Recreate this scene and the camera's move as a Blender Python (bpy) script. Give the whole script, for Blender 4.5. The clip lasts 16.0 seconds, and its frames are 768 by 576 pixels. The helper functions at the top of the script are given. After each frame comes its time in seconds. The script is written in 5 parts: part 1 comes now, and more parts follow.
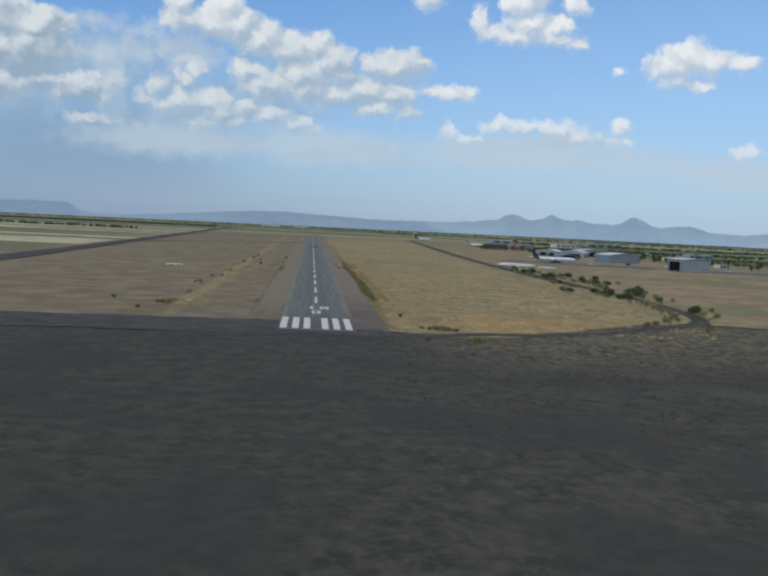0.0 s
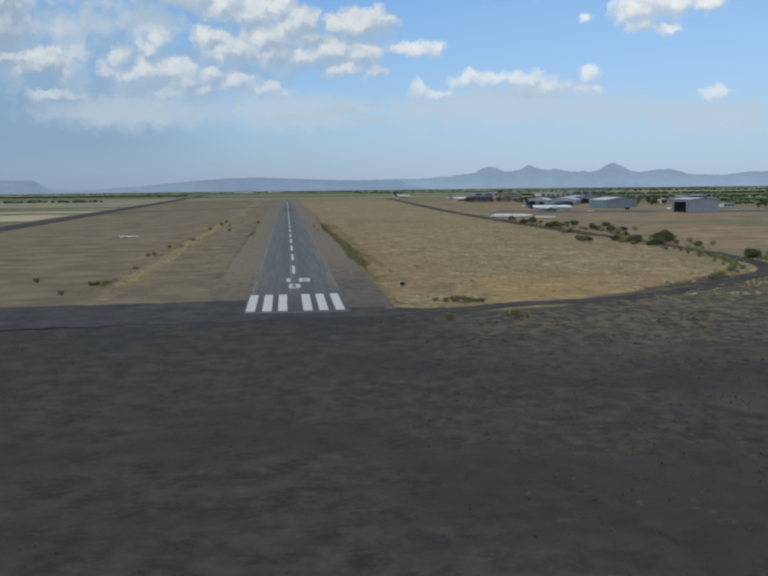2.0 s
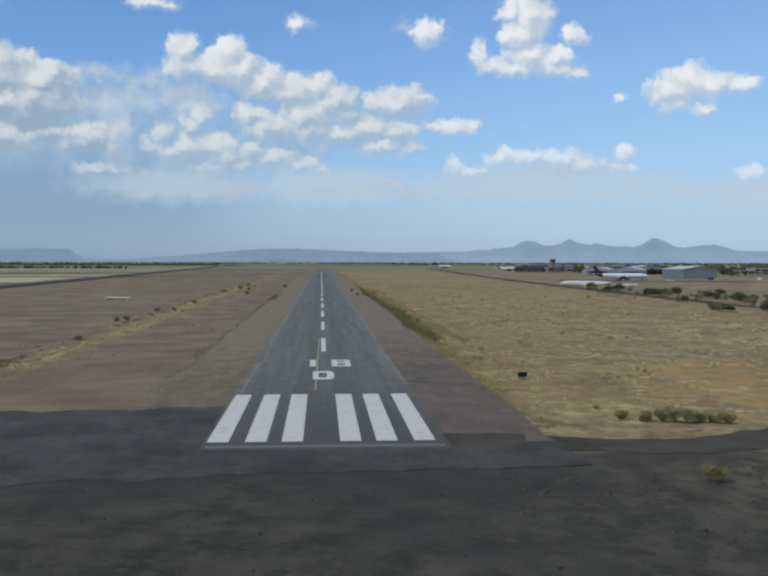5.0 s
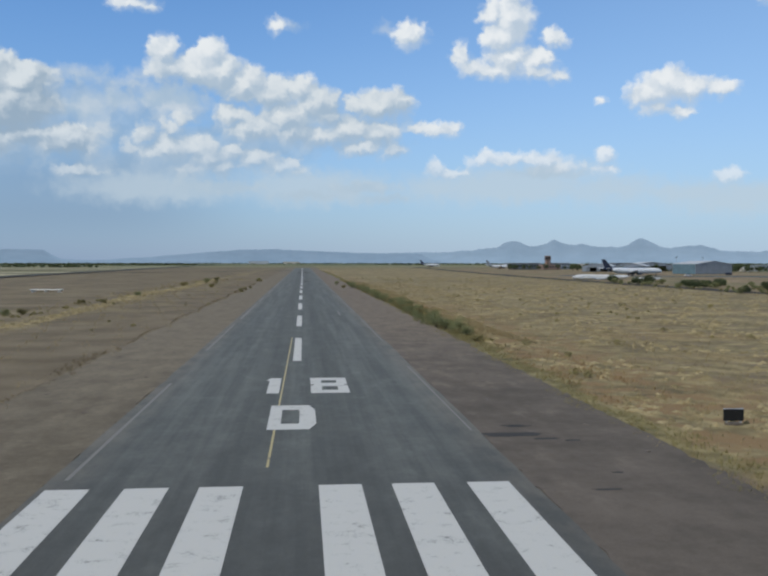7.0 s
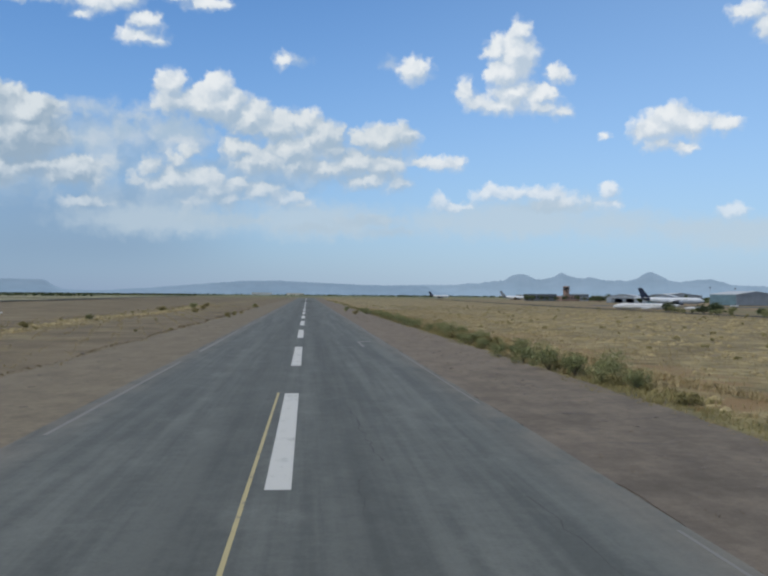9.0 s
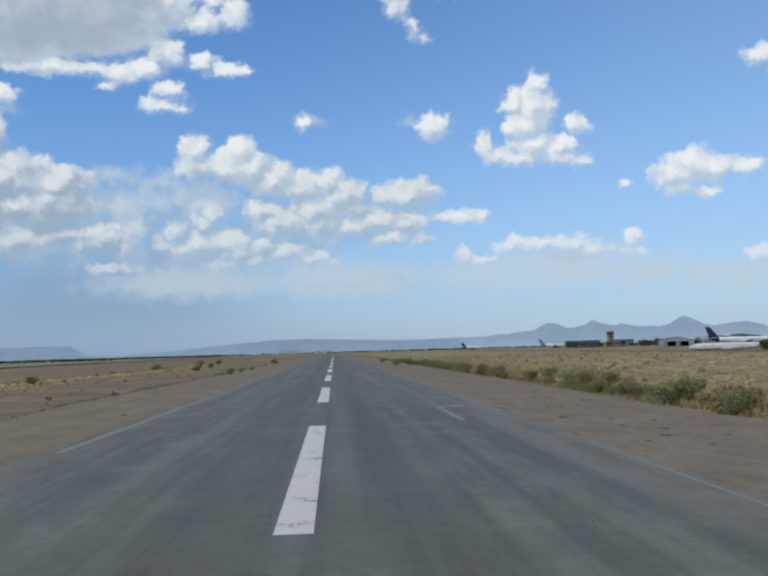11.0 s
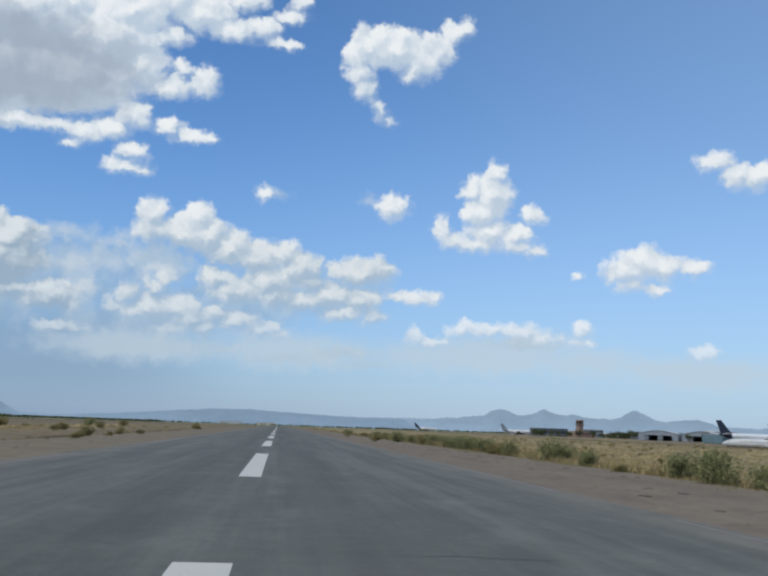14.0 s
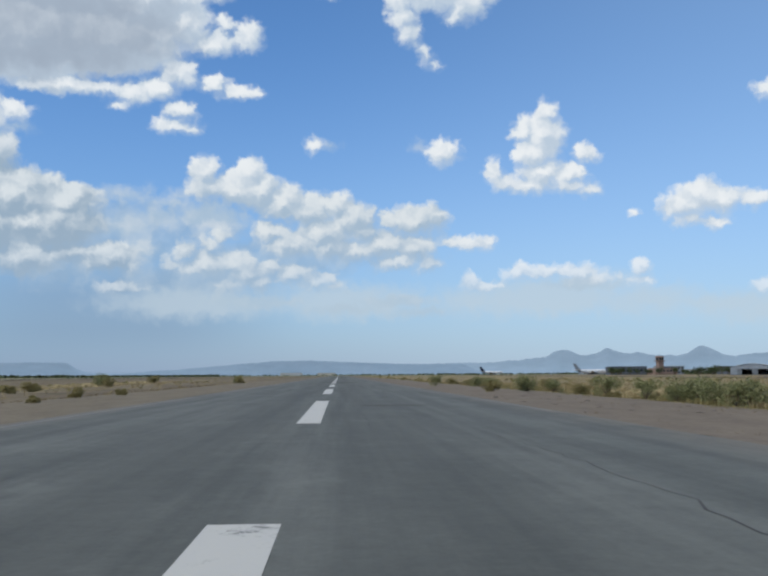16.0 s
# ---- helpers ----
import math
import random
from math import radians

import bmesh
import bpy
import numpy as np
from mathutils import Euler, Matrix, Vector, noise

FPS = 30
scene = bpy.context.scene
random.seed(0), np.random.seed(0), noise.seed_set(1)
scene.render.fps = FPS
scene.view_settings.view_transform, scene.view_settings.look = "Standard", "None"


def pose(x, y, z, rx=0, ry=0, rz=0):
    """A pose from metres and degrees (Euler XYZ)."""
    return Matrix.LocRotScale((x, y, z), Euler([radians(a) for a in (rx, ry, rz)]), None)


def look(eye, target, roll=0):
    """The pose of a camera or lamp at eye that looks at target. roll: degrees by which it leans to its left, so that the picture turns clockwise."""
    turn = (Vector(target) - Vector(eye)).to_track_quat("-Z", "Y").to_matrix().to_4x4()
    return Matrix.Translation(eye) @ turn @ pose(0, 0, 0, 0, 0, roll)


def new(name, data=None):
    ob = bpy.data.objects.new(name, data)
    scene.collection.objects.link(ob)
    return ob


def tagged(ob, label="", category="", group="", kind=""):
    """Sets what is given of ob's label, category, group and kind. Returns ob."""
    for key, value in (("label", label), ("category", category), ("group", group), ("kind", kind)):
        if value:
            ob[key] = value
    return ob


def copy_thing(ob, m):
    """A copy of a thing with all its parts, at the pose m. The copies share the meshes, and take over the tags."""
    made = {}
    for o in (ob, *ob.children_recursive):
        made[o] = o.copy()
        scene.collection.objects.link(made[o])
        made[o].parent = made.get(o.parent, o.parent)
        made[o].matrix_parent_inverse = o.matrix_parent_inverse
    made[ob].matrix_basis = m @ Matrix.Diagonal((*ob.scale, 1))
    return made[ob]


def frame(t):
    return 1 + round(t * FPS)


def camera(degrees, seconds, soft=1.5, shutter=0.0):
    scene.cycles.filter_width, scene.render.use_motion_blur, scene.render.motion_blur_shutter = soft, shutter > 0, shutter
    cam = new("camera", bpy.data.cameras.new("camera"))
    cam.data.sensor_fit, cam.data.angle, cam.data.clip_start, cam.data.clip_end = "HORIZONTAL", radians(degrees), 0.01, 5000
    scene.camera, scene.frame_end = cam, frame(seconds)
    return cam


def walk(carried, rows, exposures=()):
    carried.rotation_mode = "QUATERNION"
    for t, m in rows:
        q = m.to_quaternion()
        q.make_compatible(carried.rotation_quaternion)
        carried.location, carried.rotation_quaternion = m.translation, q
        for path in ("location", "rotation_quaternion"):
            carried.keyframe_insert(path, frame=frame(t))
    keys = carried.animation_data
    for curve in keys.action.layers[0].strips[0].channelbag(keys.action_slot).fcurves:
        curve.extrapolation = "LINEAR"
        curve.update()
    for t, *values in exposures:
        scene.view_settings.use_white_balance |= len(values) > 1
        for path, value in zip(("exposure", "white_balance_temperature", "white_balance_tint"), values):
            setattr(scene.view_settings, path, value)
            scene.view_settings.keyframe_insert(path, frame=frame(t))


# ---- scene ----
cam = camera(45.01, 16.0, soft=2.4)
PATH = [
    (0.0, pose(-2.529, -259.766, 30.430, 86.018, -2.744, -4.449)),
    (0.5, pose(-2.316, -242.990, 29.325, 84.915, -0.858, -4.818)),
    (1.0, pose(-2.071, -226.155, 28.096, 84.274, -0.744, -4.861)),
    (1.5, pose(-1.639, -209.151, 26.916, 85.619, -0.446, -4.616)),
    (2.0, pose(-1.426, -191.907, 25.923, 83.619, 0.616, -6.014)),
    (2.5, pose(-1.365, -174.449, 24.802, 83.151, 0.522, -5.866)),
    (3.0, pose(-1.133, -156.813, 23.446, 84.156, 0.785, -5.020)),
    (3.5, pose(-0.953, -138.936, 21.861, 84.417, -0.291, -4.181)),
    (4.0, pose(-0.636, -120.852, 20.182, 85.342, -1.453, -3.965)),
    (4.2, pose(-0.524, -113.589, 19.494, 86.749, -0.427, -3.629)),
    (6.3, pose(0.761, -35.705, 11.944, 88.650, 0.147, -4.126)),
    (6.5, pose(0.870, -29.015, 11.398, 88.551, -0.000, -4.546)),
    (7.0, pose(0.987, -12.387, 10.116, 88.339, -0.064, -5.002)),
    (7.5, pose(1.147, 4.177, 8.995, 88.553, -0.198, -4.663)),
    (8.0, pose(1.095, 20.608, 7.986, 88.931, 0.416, -5.110)),
    (8.5, pose(1.161, 36.624, 7.028, 89.624, 0.380, -5.115)),
    (9.0, pose(1.255, 52.370, 6.161, 90.384, -0.456, -4.763)),
    (9.5, pose(1.214, 67.924, 5.459, 91.459, 0.541, -4.343)),
    (12.0, pose(1.425, 140.003, 2.849, 95.093, 1.477, -2.687)),
    (12.5, pose(1.428, 153.924, 2.461, 96.023, 0.371, -3.012)),
    (13.0, pose(1.455, 167.914, 2.259, 97.622, -0.028, -3.254)),
    (13.5, pose(1.429, 181.930, 2.132, 98.972, 0.525, -4.376)),
    (14.0, pose(1.352, 195.862, 1.985, 98.612, -1.973, -6.457)),
    (14.5, pose(1.478, 209.366, 1.840, 97.388, 0.114, -1.869)),
    (15.0, pose(1.533, 222.609, 1.758, 94.994, 0.720, -2.867)),
    (15.5, pose(1.440, 235.679, 1.693, 94.611, 0.204, -2.118)),
    (16.0, pose(1.480, 248.692, 1.722, 95.329, 0.370, -2.760)),
]
walk(cam, PATH, [(0.0, -0.2), (16.0, -0.15)])

# ---------------- light ----------------
SUN_EL, SUN_AZ = 46.0, 238.0      # degrees; azimuth clockwise from the runway's heading


class Nodes:
    """Short hand for building node graphs."""

    def __init__(self, tree):
        self.t = tree

    def put(self, socket, v):
        if isinstance(v, bpy.types.NodeSocket):
            self.t.links.new(v, socket)
        elif v is not None:
            socket.default_value = v

    def m(self, op, a, b=None, c=None, clamp=False):
        n = self.t.nodes.new("ShaderNodeMath")
        n.operation, n.use_clamp = op, clamp
        for s, v in zip(n.inputs, (a, b, c)):
            self.put(s, v)
        return n.outputs[0]

    def vm(self, op, a, b=None, c=None, out=0):
        n = self.t.nodes.new("ShaderNodeVectorMath")
        n.operation = op
        for s, v in zip(n.inputs, (a, b, c)):
            self.put(s, v)
        return n.outputs[out]

    def xyz(self, v):
        n = self.t.nodes.new("ShaderNodeSeparateXYZ")
        self.put(n.inputs[0], v)
        return n.outputs

    def vec(self, x, y, z=0.0):
        n = self.t.nodes.new("ShaderNodeCombineXYZ")
        for s, v in zip(n.inputs, (x, y, z)):
            self.put(s, v)
        return n.outputs[0]

    def noise(self, v, scale, detail=4.0, rough=0.55, color=False):
        n = self.t.nodes.new("ShaderNodeTexNoise")
        self.put(n.inputs["Vector"], v)
        n.inputs["Scale"].default_value, n.inputs["Detail"].default_value, n.inputs["Roughness"].default_value = scale, detail, rough
        return n.outputs[1 if color else 0]

    def step(self, v, lo, hi, a=0.0, b=1.0):
        n = self.t.nodes.new("ShaderNodeMapRange")
        n.interpolation_type = "SMOOTHSTEP"
        for s, x in zip(n.inputs, (v, lo, hi, a, b)):
            self.put(s, x)
        return n.outputs[0]

    def mix(self, f, a, b, blend="MIX"):
        n = self.t.nodes.new("ShaderNodeMix")
        n.data_type, n.blend_type = "RGBA", blend
        self.put(n.inputs[0], f)
        for s, v in ((n.inputs[6], a), (n.inputs[7], b)):
            self.put(s, (*v, 1.0) if isinstance(v, tuple) and len(v) == 3 else v)
        return n.outputs[2]

    def geo(self, name="Position"):
        return self.t.nodes.new("ShaderNodeNewGeometry").outputs[name]

    def obj(self):
        return self.t.nodes.new("ShaderNodeTexCoord").outputs["Object"]

    def rand(self):
        return self.t.nodes.new("ShaderNodeObjectInfo").outputs["Random"]


# Clouds, as azimuth, elevation, half width and half height in degrees.
CLOUDS = {
    "ridge": [(-8.3, 12.3, 0.99, 0.97), (-8.0, 11.3, 1.24, 0.91), (-5.5, 12.3, 0.99, 0.91), (-6.4, 11.3, 1.85, 1.06), (-5.0, 11.2, 1.54, 1.36), (-3.5, 10.5, 1.69, 1.21), (-1.7, 10.0, 1.69, 1.15), (-0.2, 10.3, 1.39, 0.91), (0.7, 9.5, 1.84, 1.06), (-0.8, 8.8, 2.15, 1.06), (1.4, 8.9, 1.23, 0.85), (-2.9, 8.0, 2.14, 0.91), (-0.5, 7.8, 1.83, 0.79), (-4.1, 8.8, 1.23, 0.76)],
    "lobes": [(4.6, 9.5, 2.03, 0.91), (5.9, 9.5, 1.07, 0.85), (3.5, 9.5, 1.07, 0.61), (4.6, 7.7, 1.68, 0.79), (2.8, 8.0, 1.83, 0.85), (5.5, 6.8, 0.98, 0.61), (3.7, 7.0, 1.83, 0.55), (0.7, 7.6, 1.53, 0.61), (8.2, 8.0, 1.47, 0.39), (9.2, 8.1, 0.55, 0.39), (7.0, 8.0, 0.55, 0.27)],
    "left": [(-16.6, 10.2, 2.31, 1.21), (-17.4, 9.0, 3.37, 1.82), (-15.8, 8.9, 1.84, 1.06), (-19.4, 10.3, 3.69, 1.82), (-13.7, 7.1, 1.89, 0.97), (-14.9, 6.7, 1.22, 0.48), (-12.8, 6.6, 0.91, 0.61), (-13.2, 5.2, 1.37, 0.42), (-16.4, 7.3, 1.83, 0.79), (-18.4, 6.9, 2.14, 1.21), (-20.9, 8.7, 2.76, 2.12)],
    "chain": [(-9.3, 7.5, 0.61, 0.67), (-7.9, 7.9, 0.61, 0.55), (-7.2, 8.4, 0.55, 0.42), (-9.0, 6.5, 0.76, 0.67), (-8.0, 6.7, 1.68, 0.85), (-6.4, 6.8, 1.52, 0.67), (-5.8, 6.2, 1.68, 0.67), (-6.7, 5.5, 0.91, 0.48), (-4.4, 6.5, 1.22, 0.55), (-2.9, 6.2, 1.52, 0.7), (-1.4, 5.8, 1.22, 0.61), (-0.4, 5.4, 0.76, 0.33), (-5.0, 5.7, 1.22, 0.55), (-10.4, 6.7, 0.55, 0.3)],
    "tee": [(14.2, 12.1, 1.2, 0.7), (13.1, 15.7, 0.57, 0.67), (11.6, 14.8, 0.78, 0.76), (12.8, 14.4, 1.38, 1.45), (12.2, 13.3, 1.24, 1.06), (12.7, 12.2, 1.55, 1.0), (9.7, 12.3, 0.62, 0.79), (10.3, 11.7, 1.08, 0.51), (11.8, 11.5, 1.85, 0.51), (14.2, 11.4, 1.54, 0.51), (14.8, 12.0, 0.68, 0.64), (15.5, 11.0, 0.68, 0.33), (15.4, 13.1, 0.75, 0.45), (15.2, 13.4, 0.4, 0.33)],
    "small": [(-1.5, 14.1, 0.47, 0.42), (6.6, 13.5, 1.06, 0.76), (7.1, 13.7, 0.56, 0.58), (18.1, 9.5, 0.21, 0.15)],
    "right": [(22.1, 10.2, 1.38, 1.03), (20.8, 9.8, 1.23, 0.85), (23.0, 10.0, 1.23, 0.82), (21.3, 9.0, 1.17, 0.51), (22.7, 8.8, 1.01, 0.39), (24.9, 9.8, 1.04, 0.48), (24.5, 10.1, 0.46, 0.36), (26.3, 16.0, 1.13, 0.55), (27.4, 15.3, 0.94, 0.85), (28.5, 15.0, 1.25, 0.79)],
    "low": [(11.1, 6.2, 0.85, 0.48), (12.3, 6.0, 1.22, 0.36), (13.8, 6.2, 0.91, 0.36), (14.8, 6.1, 1.22, 0.39), (15.9, 5.7, 1.07, 0.33), (8.1, 5.7, 0.61, 0.39), (8.7, 5.4, 1.22, 0.27), (18.3, 6.2, 0.49, 0.51), (18.5, 5.5, 0.85, 0.39), (25.4, 5.0, 0.91, 0.42)],
    "upper": [(-17.5, 23.1, 6.59, 3.33), (-18.9, 19.7, 6.43, 3.03), (-14.8, 19.7, 5.79, 2.27), (-12.0, 22.2, 3.92, 2.57), (-10.6, 23.9, 2.98, 1.82), (-9.6, 21.0, 1.78, 1.67), (-8.0, 19.9, 1.93, 0.79), (-5.7, 20.3, 0.97, 0.97), (-7.0, 21.0, 0.78, 0.39), (-17.1, 16.9, 3.8, 0.51), (-15.2, 16.8, 1.9, 0.39), (-12.6, 16.7, 1.45, 0.7), (-11.2, 17.1, 1.46, 0.7), (-10.1, 18.1, 1.43, 1.0), (-13.3, 16.0, 0.63, 0.3)],
    "fringe": [(-6.3, 24.3, 2.49, 1.09), (-4.4, 23.5, 1.98, 0.7), (-2.5, 23.8, 1.59, 0.61), (-0.9, 23.0, 1.38, 0.27), (-0.6, 24.5, 1.2, 0.39), (-3.2, 25.3, 1.34, 0.67), (-7.5, 25.0, 2.0, 1.21), (-8.1, 22.8, 1.48, 0.67), (-7.8, 17.5, 0.95, 0.51), (-6.4, 17.1, 1.46, 0.36), (-5.4, 17.1, 0.76, 0.21), (-9.7, 15.8, 1.04, 0.61), (-10.2, 15.0, 1.44, 0.42), (-9.2, 14.8, 0.63, 0.33), (0.3, 25.4, 0.6, 0.55)],
    "hook": [(4.2, 21.7, 0.85, 0.95), (4.7, 20.6, 0.55, 0.6), (5.3, 19.6, 0.36, 0.45), (5.1, 23.1, 1.71, 1.33), (3.9, 22.6, 0.72, 1.27), (6.7, 23.0, 1.91, 1.27), (8.0, 22.4, 1.57, 1.27), (7.6, 21.5, 1.07, 0.42), (9.2, 23.0, 1.25, 1.0), (10.2, 24.0, 0.93, 0.7), (11.0, 24.2, 0.43, 0.55), (4.5, 20.9, 0.75, 0.73), (4.9, 20.1, 0.39, 0.51), (5.5, 19.3, 0.29, 0.39), (6.0, 18.9, 0.35, 0.18)],
    "tower": [(-21.1, 14.7, 1.41, 1.97), (-20.5, 12.8, 1.55, 1.51), (-20.8, 10.9, 2.47, 1.82), (-19.6, 15.2, 1.1, 0.61)],
}
# Thin grey scraps, pale veils low over the plain, and dull masses behind the sunlit heads.
THIN = [(-13.0, 10.8, 1.91, 0.61), (-11.7, 10.9, 0.77, 0.48), (-9.6, 10.9, 1.29, 0.55), (-7.4, 10.2, 0.74, 0.55), (-7.9, 9.5, 2.15, 0.97), (-11.0, 9.4, 1.38, 0.85), (-13.0, 8.9, 1.69, 0.85), (-11.9, 7.9, 0.98, 0.97), (-8.4, 8.5, 0.98, 0.3), (-10.4, 10.4, 1.85, 0.42), (-0.5, 14.1, 0.69, 0.27), (5.1, 14.0, 0.69, 0.48), (-19.1, 14.3, 1.25, 0.42), (-5.5, 4.5, 3.64, 0.48), (3.5, 4.5, 2.73, 0.42), (5.0, 3.8, 2.12, 0.36), (0.2, 4.0, 2.73, 0.36), (14.9, 5.4, 2.74, 0.42)]
VEILS = [(12.6, 4.6, 5.77, 1.03), (18.9, 4.3, 3.04, 0.79), (23.3, 4.0, 3.64, 0.61), (8.4, 4.4, 2.73, 0.73), (0.5, 4.5, 4.86, 1.03), (14.9, 5.3, 3.35, 0.73), (-9.0, 4.4, 4.86, 0.91), (25.9, 3.7, 3.64, 0.91)]
DULL = [(-16.4, 7.9, 5.2, 3.03), (-12.9, 8.3, 4.59, 2.73), (-8.4, 9.1, 3.99, 1.82), (-5.8, 6.9, 6.1, 1.67), (-1.7, 7.5, 5.19, 1.82), (2.5, 7.9, 4.59, 1.51), (-8.4, 5.9, 6.7, 1.21)]
HEART = (-18.4, 20.2, 10.2, 3.5)


def build_world():
    world = bpy.data.worlds.new("sky")
    scene.world = world
    world.use_nodes = True
    t = world.node_tree
    t.nodes.clear()
    n = Nodes(t)
    sky = t.nodes.new("ShaderNodeTexSky")
    sky.sky_type, sky.sun_disc = "NISHITA", False
    sky.sun_elevation, sky.sun_rotation = radians(SUN_EL), radians(SUN_AZ)
    sky.altitude, sky.air_density, sky.dust_density, sky.ozone_density = 1300, 1.0, 0.6, 2.0
    way = t.nodes.new("ShaderNodeTexCoord").outputs["Generated"]
    x, y, z = n.xyz(way)
    az = n.m("MULTIPLY", n.m("ARCTAN2", x, y), 57.2958)
    el = n.m("MULTIPLY", n.m("ARCSINE", z), 57.2958)
    p = n.vec(az, el)
    # billowing edges: bend the plane of the sky a little, at two scales
    bend = n.vm("SUBTRACT", n.noise(p, 0.9, 2.0, 0.5, color=True), (0.5, 0.5, 0.5))
    curl = n.vm("SUBTRACT", n.noise(p, 2.6, 2.0, 0.5, color=True), (0.5, 0.5, 0.5))
    q = n.vm("MULTIPLY_ADD", curl, (0.55, 0.45, 0.0), n.vm("MULTIPLY_ADD", bend, (0.85, 0.65, 0.0), p))
    broad = n.noise(q, 1.15, 2.0, 0.45)
    toward = n.vm("ADD", q, (-0.26, 0.46, 0.0))

    def depth(blobs, at, soft=0.30):
        """How deep, in degrees, a place lies inside the nearest billows."""
        d = 6.0
        for a, e, w, h in blobs:
            k = n.vm("MULTIPLY_ADD", at, (1.0 / w, 1.0 / h, 0.0), (-a / w, -e / h, 0.0))
            s = min(w, h) * 0.75 + 0.25 * max(w, h)
            d = n.m("SMOOTH_MIN", d, n.m("MULTIPLY_ADD", n.vm("LENGTH", k, out=1), s, -s), soft)
        return n.m("MULTIPLY", d, -1.0)

    blobs = [(a, e, w + 0.17, h + 0.14) for l in CLOUDS.values() for a, e, w, h in l]
    fine = n.noise(q, 1.15, 3.0, 0.46)
    fine_lit = n.noise(toward, 1.15, 2.0, 0.45)
    soft = n.noise(q, 0.7, 2.0, 0.45)
    grain = n.m("MULTIPLY", n.m("SUBTRACT", fine, 0.5), 1.05)
    d0, d1 = depth(blobs, q), depth(blobs, toward)
    body = n.m("ADD", d0, grain)
    # where the cloud thickens away from the sun its face is lit; towards its foot it turns grey
    slope = n.m("SUBTRACT", d0, d1)
    face = n.m("ADD", n.m("MULTIPLY", slope, 0.95), n.m("MULTIPLY", n.m("SUBTRACT", broad, fine_lit), 0.9))
    face = n.m("ADD", face, n.m("MULTIPLY", n.m("SUBTRACT", soft, 0.5), 0.9))
    lit = n.step(n.m("ADD", face, n.m("MULTIPLY", grain, 0.5)), -0.48, 0.80)
    # elsewhere, out of the way of these, the same broken cumulus goes on
    far = n.m("MAXIMUM", n.step(n.m("ABSOLUTE", az), 28, 34), n.step(el, 27, 31))
    other = n.m("MULTIPLY", n.step(n.noise(p, 0.09, 5.0, 0.55), 0.43, 0.57, -0.5, 1.0), n.step(el, 3, 9))
    body = n.m("ADD", n.m("MULTIPLY", body, n.m("SUBTRACT", 1.0, far)), n.m("MULTIPLY", other, far))
    # crisp crowns, wispy feet
    alpha = n.step(body, -0.16, n.step(slope, -0.25, 0.30, 0.80, 0.36))
    # the broad cloud overhead shows its grey, even base inside a bright rim
    a, e, w, h = HEART
    k = n.vm("MULTIPLY_ADD", n.vm("MULTIPLY_ADD", bend, (3.0, 2.4, 0.0), p), (1 / w, 1 / h, 0.0), (-a / w, -e / h, 0.0))
    heart = n.m("MULTIPLY", n.step(n.vm("LENGTH", k, out=1), 0.55, 1.15, 1.0, 0.0), n.step(soft, 0.25, 0.75, 1.0, 0.82))
    lit = n.m("MULTIPLY", lit, n.m("SUBTRACT", 1.0, n.m("MULTIPLY", heart, 0.95)))
    # high clouds are white throughout, those low on the left duller
    high = n.m("MAXIMUM", n.step(el, 9.5, 14.0), n.step(az, 5.0, 10.0))
    left = n.m("MULTIPLY", n.step(az, -15.0, -7.0, 1.0, 0.0), n.step(el, 11.5, 15.0, 1.0, 0.0))
    shadow = n.mix(left, n.mix(high, (4.2, 5.5, 6.9), (5.5, 6.65, 7.95)), (3.5, 4.7, 6.0))
    under = n.mix(heart, shadow, (3.9, 4.7, 5.8))
    crown = n.mix(left, n.mix(high, (7.9, 8.5, 8.9), (9.2, 9.6, 9.9)), (7.6, 8.3, 8.8))
    cloud = n.mix(n.m("MAXIMUM", lit, n.m("MULTIPLY", far, 0.6)), under, crown)
    # the clear air
    low = n.m("POWER", n.m("SUBTRACT", 1.0, n.m("DIVIDE", n.m("MAXIMUM", el, 0.0), 26.0), clamp=True), 2.6)
    air = n.mix(n.step(az, -22.0, 22.0), (2.9, 3.95, 5.6), (4.85, 6.0, 7.35))
    base = n.mix(low, n.mix(1.0, sky.outputs[0], SKY_TINT, "MULTIPLY"), air)
    base = n.mix(n.step(az, -8.0, 36.0, 0.0, 0.30), base, (4.2, 6.1, 8.3))
    rain = n.m("MULTIPLY", n.step(n.m("ABSOLUTE", n.m("ADD", az, 14.0)), 2.0, 13.0, 1.0, 0.0), n.m("MULTIPLY", n.step(el, 0.2, 3.0), n.step(el, 4.5, 8.0, 1.0, 0.0)))
    base = n.mix(n.m("MULTIPLY", rain, 0.55), base, (2.5, 3.6, 5.2))
    # dull masses, thin scraps and veils
    mass = n.step(n.m("ADD", depth(DULL, q, 0.6), n.m("MULTIPLY", grain, 2.2)), -0.3, 1.7)
    base = n.mix(n.m("MULTIPLY", mass, 0.60), base, n.mix(n.step(soft, 0.36, 0.64), (3.5, 4.9, 6.5), (4.9, 6.1, 7.3)))
    veil = n.step(n.m("ADD", depth(VEILS, q, 0.5), n.m("MULTIPLY", grain, 1.6)), -1.1, 1.2)
    base = n.mix(n.m("MULTIPLY", veil, 0.72), base, (5.7, 6.85, 7.8))
    scrap = n.step(n.m("ADD", depth(THIN, q, 0.4), n.m("MULTIPLY", grain, 1.0)), -0.25, 0.80)
